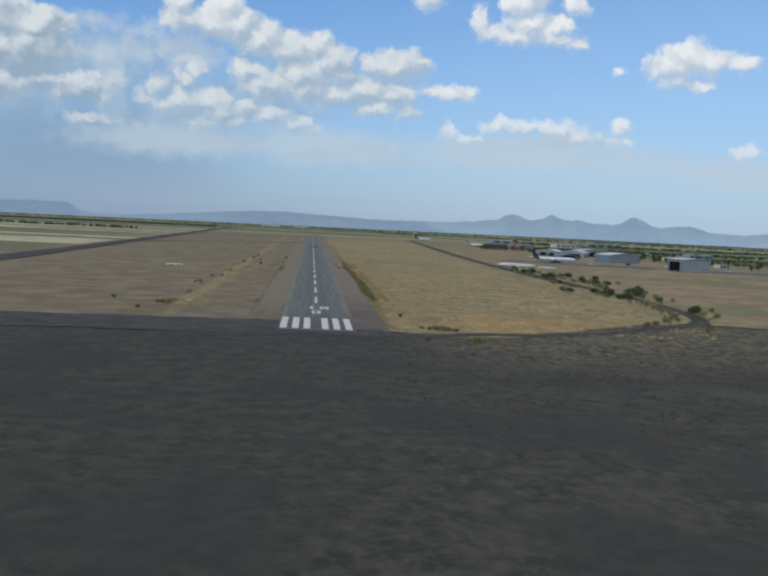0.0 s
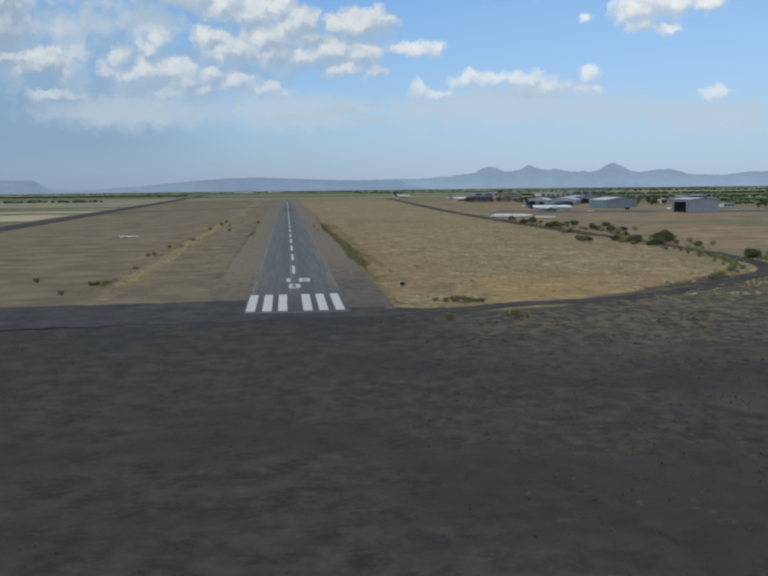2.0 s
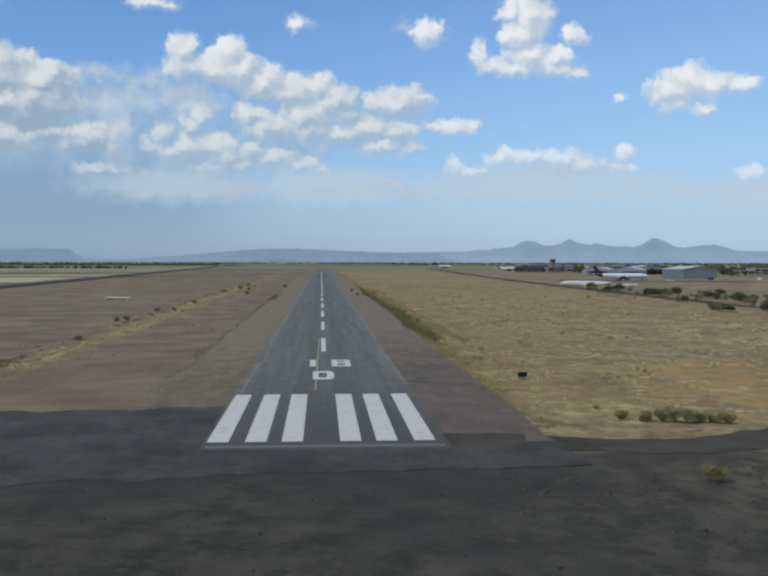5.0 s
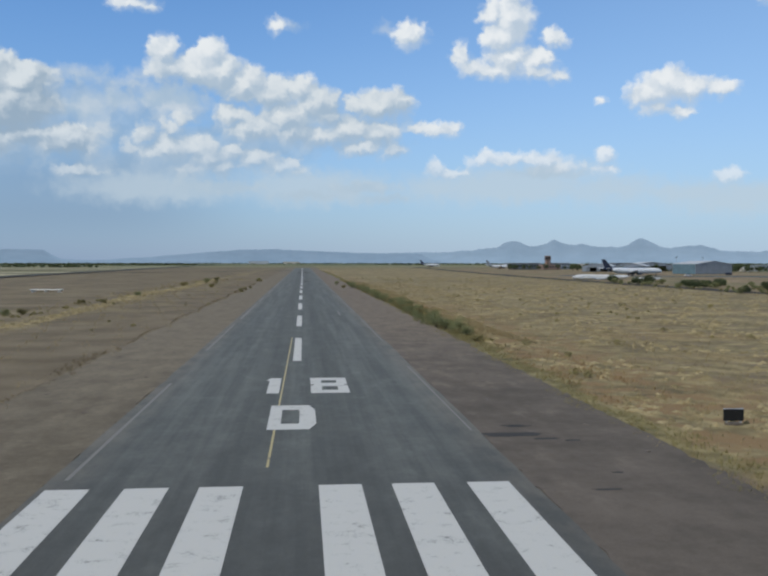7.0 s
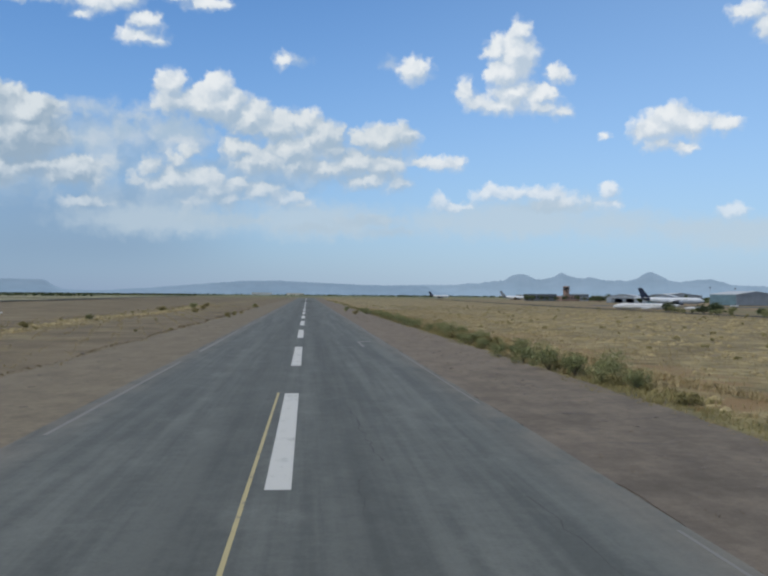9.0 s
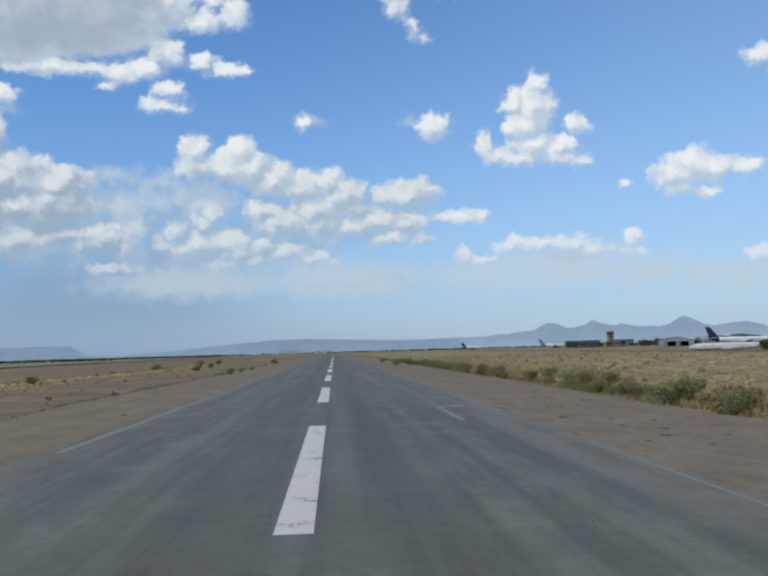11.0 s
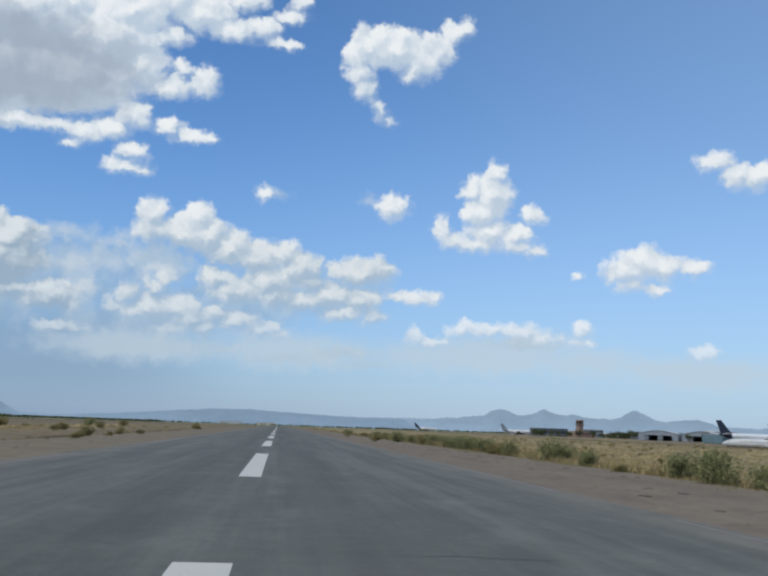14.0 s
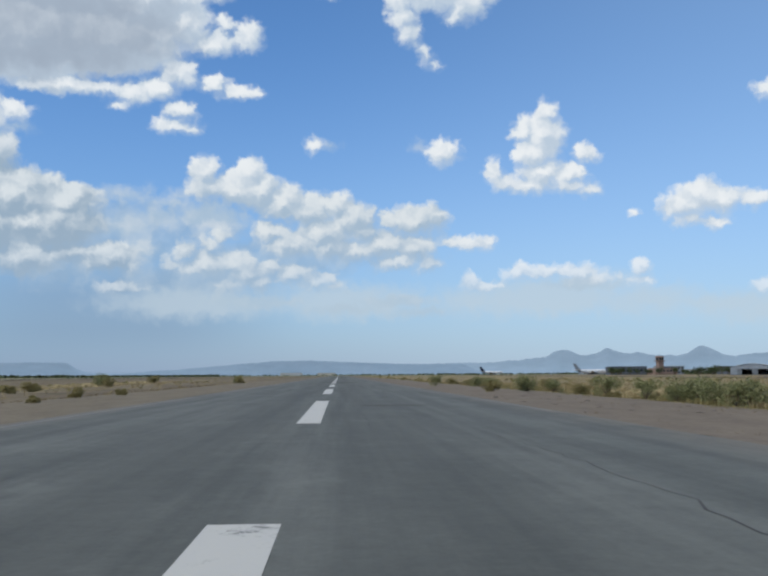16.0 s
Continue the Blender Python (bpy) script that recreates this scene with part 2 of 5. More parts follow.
    base = n.mix(n.m("MULTIPLY", scrap, 0.66), base, n.mix(lit, (4.9, 6.2, 7.4), (7.1, 7.75, 8.25)))
    haze = n.step(el, 2.0, 9.0, 0.35, 1.0)
    colour = n.mix(n.m("MULTIPLY", alpha, haze), base, cloud)
    bg = t.nodes.new("ShaderNodeBackground")
    bg.inputs["Strength"].default_value = 0.1
    t.links.new(colour, bg.inputs["Color"])
    t.links.new(bg.outputs[0], t.nodes.new("ShaderNodeOutputWorld").inputs[0])


SKY_TINT = (0.93, 1.38, 1.76)
build_world()
sun = new("sun", bpy.data.lights.new("sun", "SUN"))
sun.data.energy, sun.data.angle, sun.data.color = 2.65, radians(0.6), (1.0, 0.945, 0.86)
_e, _a = radians(SUN_EL), radians(SUN_AZ)
sun.matrix_world = look((0, 0, 60), (-math.sin(_a) * math.cos(_e) * 50, -math.cos(_a) * math.cos(_e) * 50, 60 - math.sin(_e) * 50))


# ---------------- materials ----------------
def material(name, rough=0.85, metal=0.0):
    mat = bpy.data.materials.new(name)
    mat.use_nodes = True
    b = mat.node_tree.nodes["Principled BSDF"]
    b.inputs["Roughness"].default_value, b.inputs["Metallic"].default_value = rough, metal
    return mat, Nodes(mat.node_tree), b


def bump(n, b, height, strength, distance=0.05):
    k = n.t.nodes.new("ShaderNodeBump")
    k.inputs["Strength"].default_value, k.inputs["Distance"].default_value = strength, distance
    n.put(k.inputs["Height"], height)
    n.put(b.inputs["Normal"], k.outputs[0])


def plain(name, colour, rough=0.7, metal=0.0, vary=0.18, scale=1.5):
    """A painted or plain surface with soft stains and fine grain."""
    mat, n, b = material(name, rough, metal)
    p = n.obj()
    s = n.m("ADD", n.m("MULTIPLY", n.noise(p, scale, 5.0), 0.7), n.m("MULTIPLY", n.noise(p, scale * 14, 3.0), 0.3))
    dark = tuple(c * (1 - 2 * vary) for c in colour)
    light = tuple(min(1.0, c * (1 + vary)) for c in colour)
    n.put(b.inputs["Base Color"], n.mix(n.step(s, 0.3, 0.7), dark, light))
    bump(n, b, s, 0.15, 0.01)
    return mat


def ground_material():
    mat, n, b = material("dry_plain", 0.95)
    p = n.geo()
    wob = n.vm("SUBTRACT", n.noise(p, 0.06, 4.0, 0.6, color=True), (0.5, 0.5, 0.5))
    x, y, _ = n.xyz(n.vm("MULTIPLY_ADD", wob, (9.0, 16.0, 0.0), p))
    streak = n.noise(n.vm("MULTIPLY", p, (0.065, 0.085, 1.0)), 1.0, 6.0, 0.62)
    mid = n.noise(p, 0.25, 5.0, 0.6)
    clump = n.noise(n.vm("MULTIPLY", p, (0.42, 0.30, 1.0)), 1.0, 5.0, 0.68)
    tuft = n.noise(n.vm("MULTIPLY", p, (0.8, 1.2, 1.0)), 1.0, 6.0, 0.68)
    fine = n.noise(p, 7.0, 4.0, 0.65)
    big = n.noise(p, 0.012, 4.0, 0.55)
    # golden dry grass with bare, rusty patches
    gold = n.mix(n.step(n.m("ADD", n.m("MULTIPLY", streak, 0.4), n.m("MULTIPLY", clump, 0.6)), 0.38, 0.62), (0.114, 0.090, 0.046), (0.290, 0.236, 0.122))
    gold = n.mix(n.m("MULTIPLY", n.step(n.noise(p, 0.028, 4.0, 0.6), 0.52, 0.64), 0.45), gold, (0.225, 0.150, 0.066))
    ripe = n.m("MULTIPLY", n.m("MULTIPLY", n.step(x, 24, 60), n.step(x, 100, 125, 1.0, 0.0)), n.m("MULTIPLY", n.step(y, 2, 14), n.step(y, 48, 78, 1.0, 0.0)))
    gold = n.mix(n.m("MULTIPLY", ripe, n.step(streak, 0.36, 0.56, 0.1, 0.8)), gold, (0.270, 0.170, 0.058))
    gold = n.mix(n.m("MULTIPLY", n.step(big, 0.50, 0.62), 0.45), gold, (0.135, 0.112, 0.058))
    gold = n.mix(n.m("MULTIPLY", n.step(mid, 0.48, 0.62), 0.62), gold, (0.152, 0.118, 0.082))
    gold = n.mix(n.m("MULTIPLY", n.step(n.noise(n.vm("MULTIPLY", p, (0.11, 0.16, 1.0)), 1.0, 5.0, 0.7), 0.55, 0.66), 0.75), gold, (0.36, 0.300, 0.155))
    gold = n.mix(n.m("MULTIPLY", n.step(tuft, 0.54, 0.66), 0.40), gold, (0.098, 0.086, 0.045))
    # brown graded soil
    along = n.noise(n.vm("MULTIPLY", p, (1.1, 0.03, 1.0)), 1.0, 4.0, 0.6)
    soil = n.mix(n.step(n.m("ADD", n.m("MULTIPLY", mid, 0.6), n.m("MULTIPLY", along, 0.4)), 0.36, 0.64), (0.116, 0.098, 0.072), (0.186, 0.160, 0.120))
    soil = n.mix(n.m("MAXIMUM", n.step(n.m("ADD", y, n.m("MULTIPLY", mid, 60.0)), 110, 260), n.step(x, -3.0, 3.0, 1.0, 0.0)), n.mix(n.step(mid, 0.36, 0.64), (0.078, 0.069, 0.058), (0.110, 0.098, 0.082)), soil)
    soil = n.mix(n.m("MULTIPLY", n.step(tuft, 0.60, 0.74), 0.4), soil, (0.080, 0.066, 0.052))
    # tan flat with thin cover
    tan = n.mix(n.step(streak, 0.35, 0.7), (0.116, 0.092, 0.058), (0.184, 0.150, 0.096))
    # scrub before the threshold, in darker tones than the fields beyond
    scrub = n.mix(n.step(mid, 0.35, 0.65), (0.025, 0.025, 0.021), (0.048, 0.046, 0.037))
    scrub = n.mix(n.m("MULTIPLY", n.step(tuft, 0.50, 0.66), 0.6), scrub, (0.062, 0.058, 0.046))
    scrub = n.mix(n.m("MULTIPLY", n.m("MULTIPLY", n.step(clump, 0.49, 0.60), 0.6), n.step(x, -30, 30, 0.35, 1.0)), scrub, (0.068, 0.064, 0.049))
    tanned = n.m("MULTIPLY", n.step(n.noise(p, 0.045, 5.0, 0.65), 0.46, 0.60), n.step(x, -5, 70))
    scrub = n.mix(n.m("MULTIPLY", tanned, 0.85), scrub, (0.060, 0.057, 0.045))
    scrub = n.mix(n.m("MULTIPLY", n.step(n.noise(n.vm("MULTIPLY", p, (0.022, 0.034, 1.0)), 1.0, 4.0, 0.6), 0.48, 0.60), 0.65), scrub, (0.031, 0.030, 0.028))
    # right of the runway
    right = n.mix(n.step(x, 20.0, 22.0), soil, gold)
    red = n.mix(n.step(streak, 0.3, 0.7), (0.140, 0.104, 0.064), (0.255, 0.190, 0.112))
    red = n.mix(n.m("MULTIPLY", n.step(big, 0.50, 0.60), 0.7), red, (0.115, 0.120, 0.060))
    right = n.mix(n.step(x, 150, 175), right, red)
    bare = n.m("MULTIPLY", n.step(n.m("ABSOLUTE", n.m("SUBTRACT", x, 28.0)), 3.0, 11.0, 1.0, 0.0), n.step(mid, 0.44, 0.56))
    right = n.mix(n.m("MULTIPLY", bare, n.m("MULTIPLY", n.step(y, 4, 20), n.step(y, 150, 230, 0.9, 0.3))), right, (0.205, 0.134, 0.066))
    olive = n.m("MULTIPLY", n.step(n.m("ABSOLUTE", n.m("SUBTRACT", x, 22.2)), 0.7, 2.2, 1.0, 0.0), n.step(mid, 0.38, 0.55, 0.35, 1.0))
    right = n.mix(n.m("MULTIPLY", olive, n.step(y, 20, 45, 0.0, 0.7)), right, n.mix(n.step(clump, 0.4, 0.6), (0.085, 0.086, 0.034), (0.185, 0.168, 0.072)))
    # left of it
    left = n.mix(n.step(x, -21.0, -16.0), n.mix(n.step(streak, 0.3, 0.7), (0.105, 0.083, 0.053), (0.172, 0.140, 0.094)), soil)
    left = n.mix(n.step(n.m("ABSOLUTE", n.m("ADD", x, 45.0)), 1.0, 4.0, 1.0, 0.0), left, n.mix(n.step(mid, 0.38, 0.54), left, gold))
    straw = n.m("MULTIPLY", n.step(x, -24.0, -34.0), n.step(n.noise(n.vm("MULTIPLY", p, (0.10, 0.035, 1.0)), 1.0, 5.0, 0.65), 0.46, 0.60))
    left = n.mix(n.m("MULTIPLY", straw, n.step(y, 40, 150, 0.10, 0.45)), left, gold)
    left = n.mix(n.step(x, -62.0, -54.0), tan, left)
    field = n.mix(n.step(n.noise(n.vm("MULTIPLY", p, (0.0012, 0.011, 1.0)), 1.0, 3.0, 0.6), 0.46, 0.56), (0.115, 0.110, 0.062), (0.33, 0.30, 0.195))
    left = n.mix(n.step(x, -212.0, -202.0), field, left)
    col = n.mix(n.step(x, -3.0, 3.0), left, right)
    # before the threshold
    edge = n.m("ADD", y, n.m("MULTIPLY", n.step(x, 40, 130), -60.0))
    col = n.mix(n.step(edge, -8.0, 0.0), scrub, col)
    verge = n.m("MULTIPLY", n.m("MULTIPLY", n.step(x, 18, 50), n.step(y, -75, -12)), n.step(clump, 0.40, 0.58))
    col = n.mix(n.m("MULTIPLY", verge, n.step(edge, -14.0, -4.0, 0.36, 0.0)), col, gold)
    # far plain: belts of green and pale stubble
    belt = n.noise(n.vm("MULTIPLY", p, (0.0010, 0.0042, 1.0)), 1.0, 4.0, 0.6)
    green = n.mix(n.step(belt, 0.44, 0.58), (0.055, 0.075, 0.038), (0.19, 0.185, 0.105))
    col = n.mix(n.step(y, 1100, 2000), col, green)
    col = n.mix(n.step(x, 330, 600), col, green)
    grain = n.m("ADD", 0.72, n.m("MULTIPLY", fine, 0.56))
    col = n.mix(1.0, col, n.vec(grain, grain, grain), "MULTIPLY")
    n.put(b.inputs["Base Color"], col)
    b.inputs["Specular IOR Level"].default_value = 0.15
    bump(n, b, n.m("ADD", tuft, n.m("MULTIPLY", fine, 0.3)), 0.6, 0.25)
    return mat


def asphalt_material(name, dark, light, streaky=True, dust=None):
    mat, n, b = material(name, 0.88)
    p = n.geo()
    s = n.noise(n.vm("MULTIPLY", p, (0.9, 0.022, 1.0) if streaky else (0.10, 0.13, 1.0)), 1.0, 7.0, 0.65)
    m_ = n.noise(n.vm("MULTIPLY", p, (0.42, 0.20, 1.0)), 1.0, 6.0, 0.66)
    f_ = n.noise(p, 9.0, 4.0, 0.7)
    c_ = n.noise(p, 1.7, 5.0, 0.7)
    col = n.mix(n.step(n.m("ADD", n.m("MULTIPLY", s, 0.55), n.m("ADD", n.m("MULTIPLY", m_, 0.25), n.m("MULTIPLY", c_, 0.20))), 0.38, 0.62), dark, light)
    col = n.mix(n.m("MULTIPLY", n.step(m_, 0.56, 0.70), 0.22), col, tuple(c * 1.5 for c in light))
    if streaky:
        x, y, _ = n.xyz(p)
        # rubber and wear along the two wheel lines
        track = n.step(n.m("ABSOLUTE", n.m("SUBTRACT", n.m("ABSOLUTE", n.m("SUBTRACT", x, 0.6)), 2.4)), 0.2, 2.2, 1.0, 0.0)
        col = n.mix(n.m("MULTIPLY", track, n.m("MULTIPLY", s, 0.5)), col, tuple(c * 0.55 for c in dark))
        # dusty margins
        rim = n.m("MULTIPLY", n.step(n.m("ABSOLUTE", n.m("SUBTRACT", x, 0.4)), 8.2, 11.2), n.step(m_, 0.3, 0.6))
        col = n.mix(n.m("MULTIPLY", rim, 0.6), col, (0.150, 0.132, 0.108))
        # the dark overlay at the threshold
        col = n.mix(n.step(n.m("ADD", y, n.m("MULTIPLY", m_, 40.0)), 14.0, 80.0, 0.90, 0.0), col, (0.048, 0.049, 0.046))
    if dust:
        # blown dust covers the surface further along
        y = n.xyz(p)[1]
        cover = n.step(n.m("ADD", y, n.m("MULTIPLY", n.m("SUBTRACT", m_, 0.5), 120.0)), dust[0], dust[1], 0.0, 0.85)
        col = n.mix(cover, col, n.mix(n.step(n.m("ADD", n.m("MULTIPLY", c_, 0.5), n.m("MULTIPLY", m_, 0.5)), 0.36, 0.64), tuple(c * 0.78 for c in dust[2]), tuple(c * 1.15 for c in dust[2])))
    g = n.m("ADD", 0.78, n.m("MULTIPLY", f_, 0.44))
    col = n.mix(1.0, col, n.vec(g, g, g), "MULTIPLY")
    n.put(b.inputs["Base Color"], col)
    b.inputs["Specular IOR Level"].default_value = 0.3 if streaky else 0.08
    bump(n, b, f_, 0.35, 0.01)
    return mat


def paint_material(name, colour, under=(0.085, 0.085, 0.083)):
    mat, n, b = material(name, 0.75)
    p = n.geo()
    worn = n.m("ADD", n.m("MULTIPLY", n.noise(p, 0.9, 5.0, 0.65), 0.6), n.m("MULTIPLY", n.noise(p, 11.0, 4.0, 0.7), 0.4))
    n.put(b.inputs["Base Color"], n.mix(n.step(worn, 0.54, 0.68), colour, under))
    return mat


def leaf_material(name, a, c):
    mat, n, b = material(name, 0.8)
    r = n.geo("Random Per Island")
    n.put(b.inputs["Base Color"], n.mix(n.m("ADD", n.m("MULTIPLY", r, 0.7), n.m("MULTIPLY", n.rand(), 0.3)), a, c))
    b.inputs["Specular IOR Level"].default_value = 0.2
    return mat


def mountain_material(name, colour, haze_glow):
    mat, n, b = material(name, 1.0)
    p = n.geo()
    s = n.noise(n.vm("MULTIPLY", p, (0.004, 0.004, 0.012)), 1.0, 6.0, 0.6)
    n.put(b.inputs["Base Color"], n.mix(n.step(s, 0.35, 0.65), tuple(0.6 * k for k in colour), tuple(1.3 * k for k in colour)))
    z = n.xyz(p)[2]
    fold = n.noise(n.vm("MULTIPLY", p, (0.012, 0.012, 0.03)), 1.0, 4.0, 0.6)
    # distance haze painted in as emission: paler at the foot, uneven across the slopes
    air = n.mix(n.step(n.m("ADD", z, n.m("MULTIPLY", n.m("SUBTRACT", s, 0.5), 40.0)), 5.0, 85.0), tuple(k * 1.05 for k in haze_glow), tuple(k * 0.90 for k in haze_glow))
    n.put(b.inputs["Emission Color"], n.mix(n.step(fold, 0.35, 0.65, 0.0, 0.22), air, tuple(k * 0.72 for k in haze_glow)))
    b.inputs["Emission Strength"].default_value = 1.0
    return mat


M_GROUND = ground_material()
M_RUNWAY = asphalt_material("runway_asphalt", (0.066, 0.071, 0.066), (0.112, 0.118, 0.108))
M_TAXI = asphalt_material("taxiway_asphalt", (0.033, 0.033, 0.032), (0.064, 0.063, 0.060), False)
M_TRACK = asphalt_material("track_gravel", (0.032, 0.030, 0.026), (0.060, 0.055, 0.047), False)
M_WHITE = paint_material("runway_white", (0.43, 0.425, 0.395))
M_PATCH = asphalt_material("patch_asphalt", (0.060, 0.061, 0.056), (0.095, 0.096, 0.088), False)
M_APRON = asphalt_material("apron_asphalt", (0.060, 0.064, 0.066), (0.105, 0.108, 0.106), False)
M_FAINT = paint_material("worn_white", (0.095, 0.093, 0.086), (0.055, 0.055, 0.052))
M_YELLOW = paint_material("runway_yellow", (0.34, 0.285, 0.14))
M_CRACK = plain("crack_tar", (0.038, 0.038, 0.036), 0.9)
M_SEAM = paint_material("pale_seam", (0.142, 0.136, 0.122), (0.100, 0.099, 0.090))
M_BARK = plain("bark", (0.11, 0.085, 0.06), 0.95, scale=6)
M_LEAF = leaf_material("shrub_leaf", (0.112, 0.126, 0.052), (0.250, 0.255, 0.120))
M_LEAF2 = leaf_material("dry_shrub_leaf", (0.142, 0.128, 0.053), (0.270, 0.228, 0.100))
M_TREE = leaf_material("tree_leaf", (0.040, 0.056, 0.026), (0.085, 0.104, 0.048))
M_STRAW = leaf_material("straw", (0.20, 0.156, 0.078), (0.36, 0.288, 0.155))


def straw_mat_material(name, a, c):
    mat, n, b = material(name, 0.95)
    p = n.geo()
    f = n.m("ADD", n.m("MULTIPLY", n.noise(n.vm("MULTIPLY", p, (6.0, 9.0, 6.0)), 1.0, 5.0, 0.7), 0.75), n.m("MULTIPLY", n.geo("Random Per Island"), 0.25))
    n.put(b.inputs["Base Color"], n.mix(n.step(f, 0.30, 0.70), a, c))
    b.inputs["Specular IOR Level"].default_value = 0.1
    bump(n, b, f, 0.8, 0.12)
    return mat


M_PALE = straw_mat_material("bleached_straw", (0.158, 0.126, 0.064), (0.350, 0.286, 0.158))
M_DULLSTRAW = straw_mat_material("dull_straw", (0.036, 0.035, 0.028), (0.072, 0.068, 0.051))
M_RUST = leaf_material("rusty_weed", (0.105, 0.082, 0.048), (0.185, 0.140, 0.080))
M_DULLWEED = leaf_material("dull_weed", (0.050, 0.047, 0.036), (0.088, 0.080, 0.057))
M_ORANGE = leaf_material("russet_weed", (0.19, 0.122, 0.056), (0.30, 0.21, 0.10))
M_CONC = plain("pale_concrete", (0.66, 0.64, 0.59), 0.9)
M_BLACK = plain("black_board", (0.006, 0.006, 0.006), 1.0)
M_STEEL = plain("galvanised_steel", (0.42, 0.44, 0.46), 0.45, 0.6)
M_SHEET = plain("grey_sheet", (0.22, 0.25, 0.285), 0.55, 0.2, 0.08, 0.2)
M_ROOF = plain("pale_roof", (0.40, 0.42, 0.43), 0.6, 0.1, 0.08, 0.2)
M_DARKSHEET = plain("dark_sheet", (0.13, 0.15, 0.17), 0.6, 0.1, 0.1, 0.3)
M_TEAL = plain("teal_sheet", (0.10, 0.165, 0.195), 0.6, 0.1, 0.1, 0.3)
M_SLATE = plain("slate_sheet", (0.085, 0.10, 0.118), 0.7, 0.0, 0.1, 0.3)
M_INSIDE = plain("dim_interior", (0.03, 0.032, 0.035), 0.9)
M_BRICK = plain("terracotta_render", (0.235, 0.165, 0.135), 0.9, 0.0, 0.12, 0.4)
M_GLASS = plain("dark_window", (0.03, 0.04, 0.05), 0.15, 0.0, 0.1)
M_PLANE = plain("white_aircraft_paint", (0.66, 0.67, 0.68), 0.3, 0.0, 0.04, 0.3)
M_HULK = plain("weathered_hull", (0.47, 0.48, 0.48), 0.6, 0.0, 0.12, 0.6)
M_NAVY = plain("navy_aircraft_paint", (0.015, 0.022, 0.05), 0.3, 0.0, 0.1, 0.3)
M_ENGINE = plain("engine_cowl", (0.10, 0.11, 0.13), 0.4, 0.2)
M_RUBBER = plain("tyre_rubber", (0.02, 0.02, 0.02), 0.9)
M_CREAM = plain("cream_render", (0.46, 0.44, 0.39), 0.9, 0.0, 0.08, 0.3)
M_SPILL = plain("tarry_soil", (0.024, 0.022, 0.020), 0.95, scale=1.2)
M_STONE = plain("field_stone", (0.125, 0.104, 0.085), 0.95, scale=4)
# the second colour of each is air haze that the slopes give off
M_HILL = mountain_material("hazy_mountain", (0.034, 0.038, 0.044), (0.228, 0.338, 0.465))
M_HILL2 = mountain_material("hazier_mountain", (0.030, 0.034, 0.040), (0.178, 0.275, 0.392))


# ---------------- building helpers ----------------
def link(name, bm, mat, parent=None, label="", smooth=False):
    me = bpy.data.meshes.new(name)
    bm.to_mesh(me)
    bm.free()
    me.materials.append(mat)
    if smooth:
        me.polygons.foreach_set("use_smooth", [True] * len(me.polygons))
    ob = new(name, me)
    if parent is not None:
        ob.parent = parent
    if label:
        ob["label"] = label
    return ob


def part(name, bm, mat, parent, label="", smooth=False):
    return link(name, bm, mat, parent, label, smooth)


def raw(name, verts, faces, mat, parent=None, label=""):
    me = bpy.data.meshes.new(name)
    me.from_pydata(verts, [], faces)
    me.materials.append(mat)
    ob = new(name, me)
    if parent is not None:
        ob.parent = parent
    if label:
        ob["label"] = label
    return ob


def thing(name, label, category, m=None, group="", kind=""):
    e = tagged(new(name), label, category, group, kind)
    if m is not None:
        e.matrix_basis = m
    return e


def add_box(bm, x0, x1, y0, y1, z0, z1, bevel=0.0):
    r = bmesh.ops.create_cube(bm, size=1.0)
    bmesh.ops.transform(bm, verts=r["verts"], matrix=Matrix.Translation(((x0 + x1) / 2, (y0 + y1) / 2, (z0 + z1) / 2))
                        @ Matrix.Diagonal((x1 - x0, y1 - y0, z1 - z0, 1)))
    if bevel:
        edges = {e for v in r["verts"] for e in v.link_edges}
        bmesh.ops.bevel(bm, geom=list(edges), offset=bevel, segments=1, affect="EDGES")
    return bm


def box(*a, bevel=0.0):
    return add_box(bmesh.new(), *a, bevel=bevel)


def prism(outline, z0, z1):
    """An upright prism over a plan outline, counter-clockwise."""
    bm = bmesh.new()
    lo = [bm.verts.new((x, y, z0)) for x, y in outline]
    hi = [bm.verts.new((x, y, z1)) for x, y in outline]
    k = len(lo)
    bm.faces.new(hi)
    for i in range(k):
        bm.faces.new((lo[i], lo[(i + 1) % k], hi[(i + 1) % k], hi[i]))
    return bm


def lathe(profile, sides=20, axis="x"):
    """A body of revolution along x from (x, radius, z of the centre) rings."""
    bm = bmesh.new()
    rings = []
    for x, r, zc in profile:
        ring = []
        for i in range(sides):
            a = 2 * math.pi * i / sides
            c = (x, r * math.cos(a), zc + r * math.sin(a))
            ring.append(bm.verts.new(c if axis == "x" else (c[1], c[2], c[0])))
        rings.append(ring)
    for a, c in zip(rings, rings[1:]):
        for i in range(sides):
            bm.faces.new((a[i], a[(i + 1) % sides], c[(i + 1) % sides], c[i]))
    bm.faces.new(rings[0][::-1])
    bm.faces.new(rings[-1])
    bmesh.ops.recalc_face_normals(bm, faces=bm.faces)
    return bm


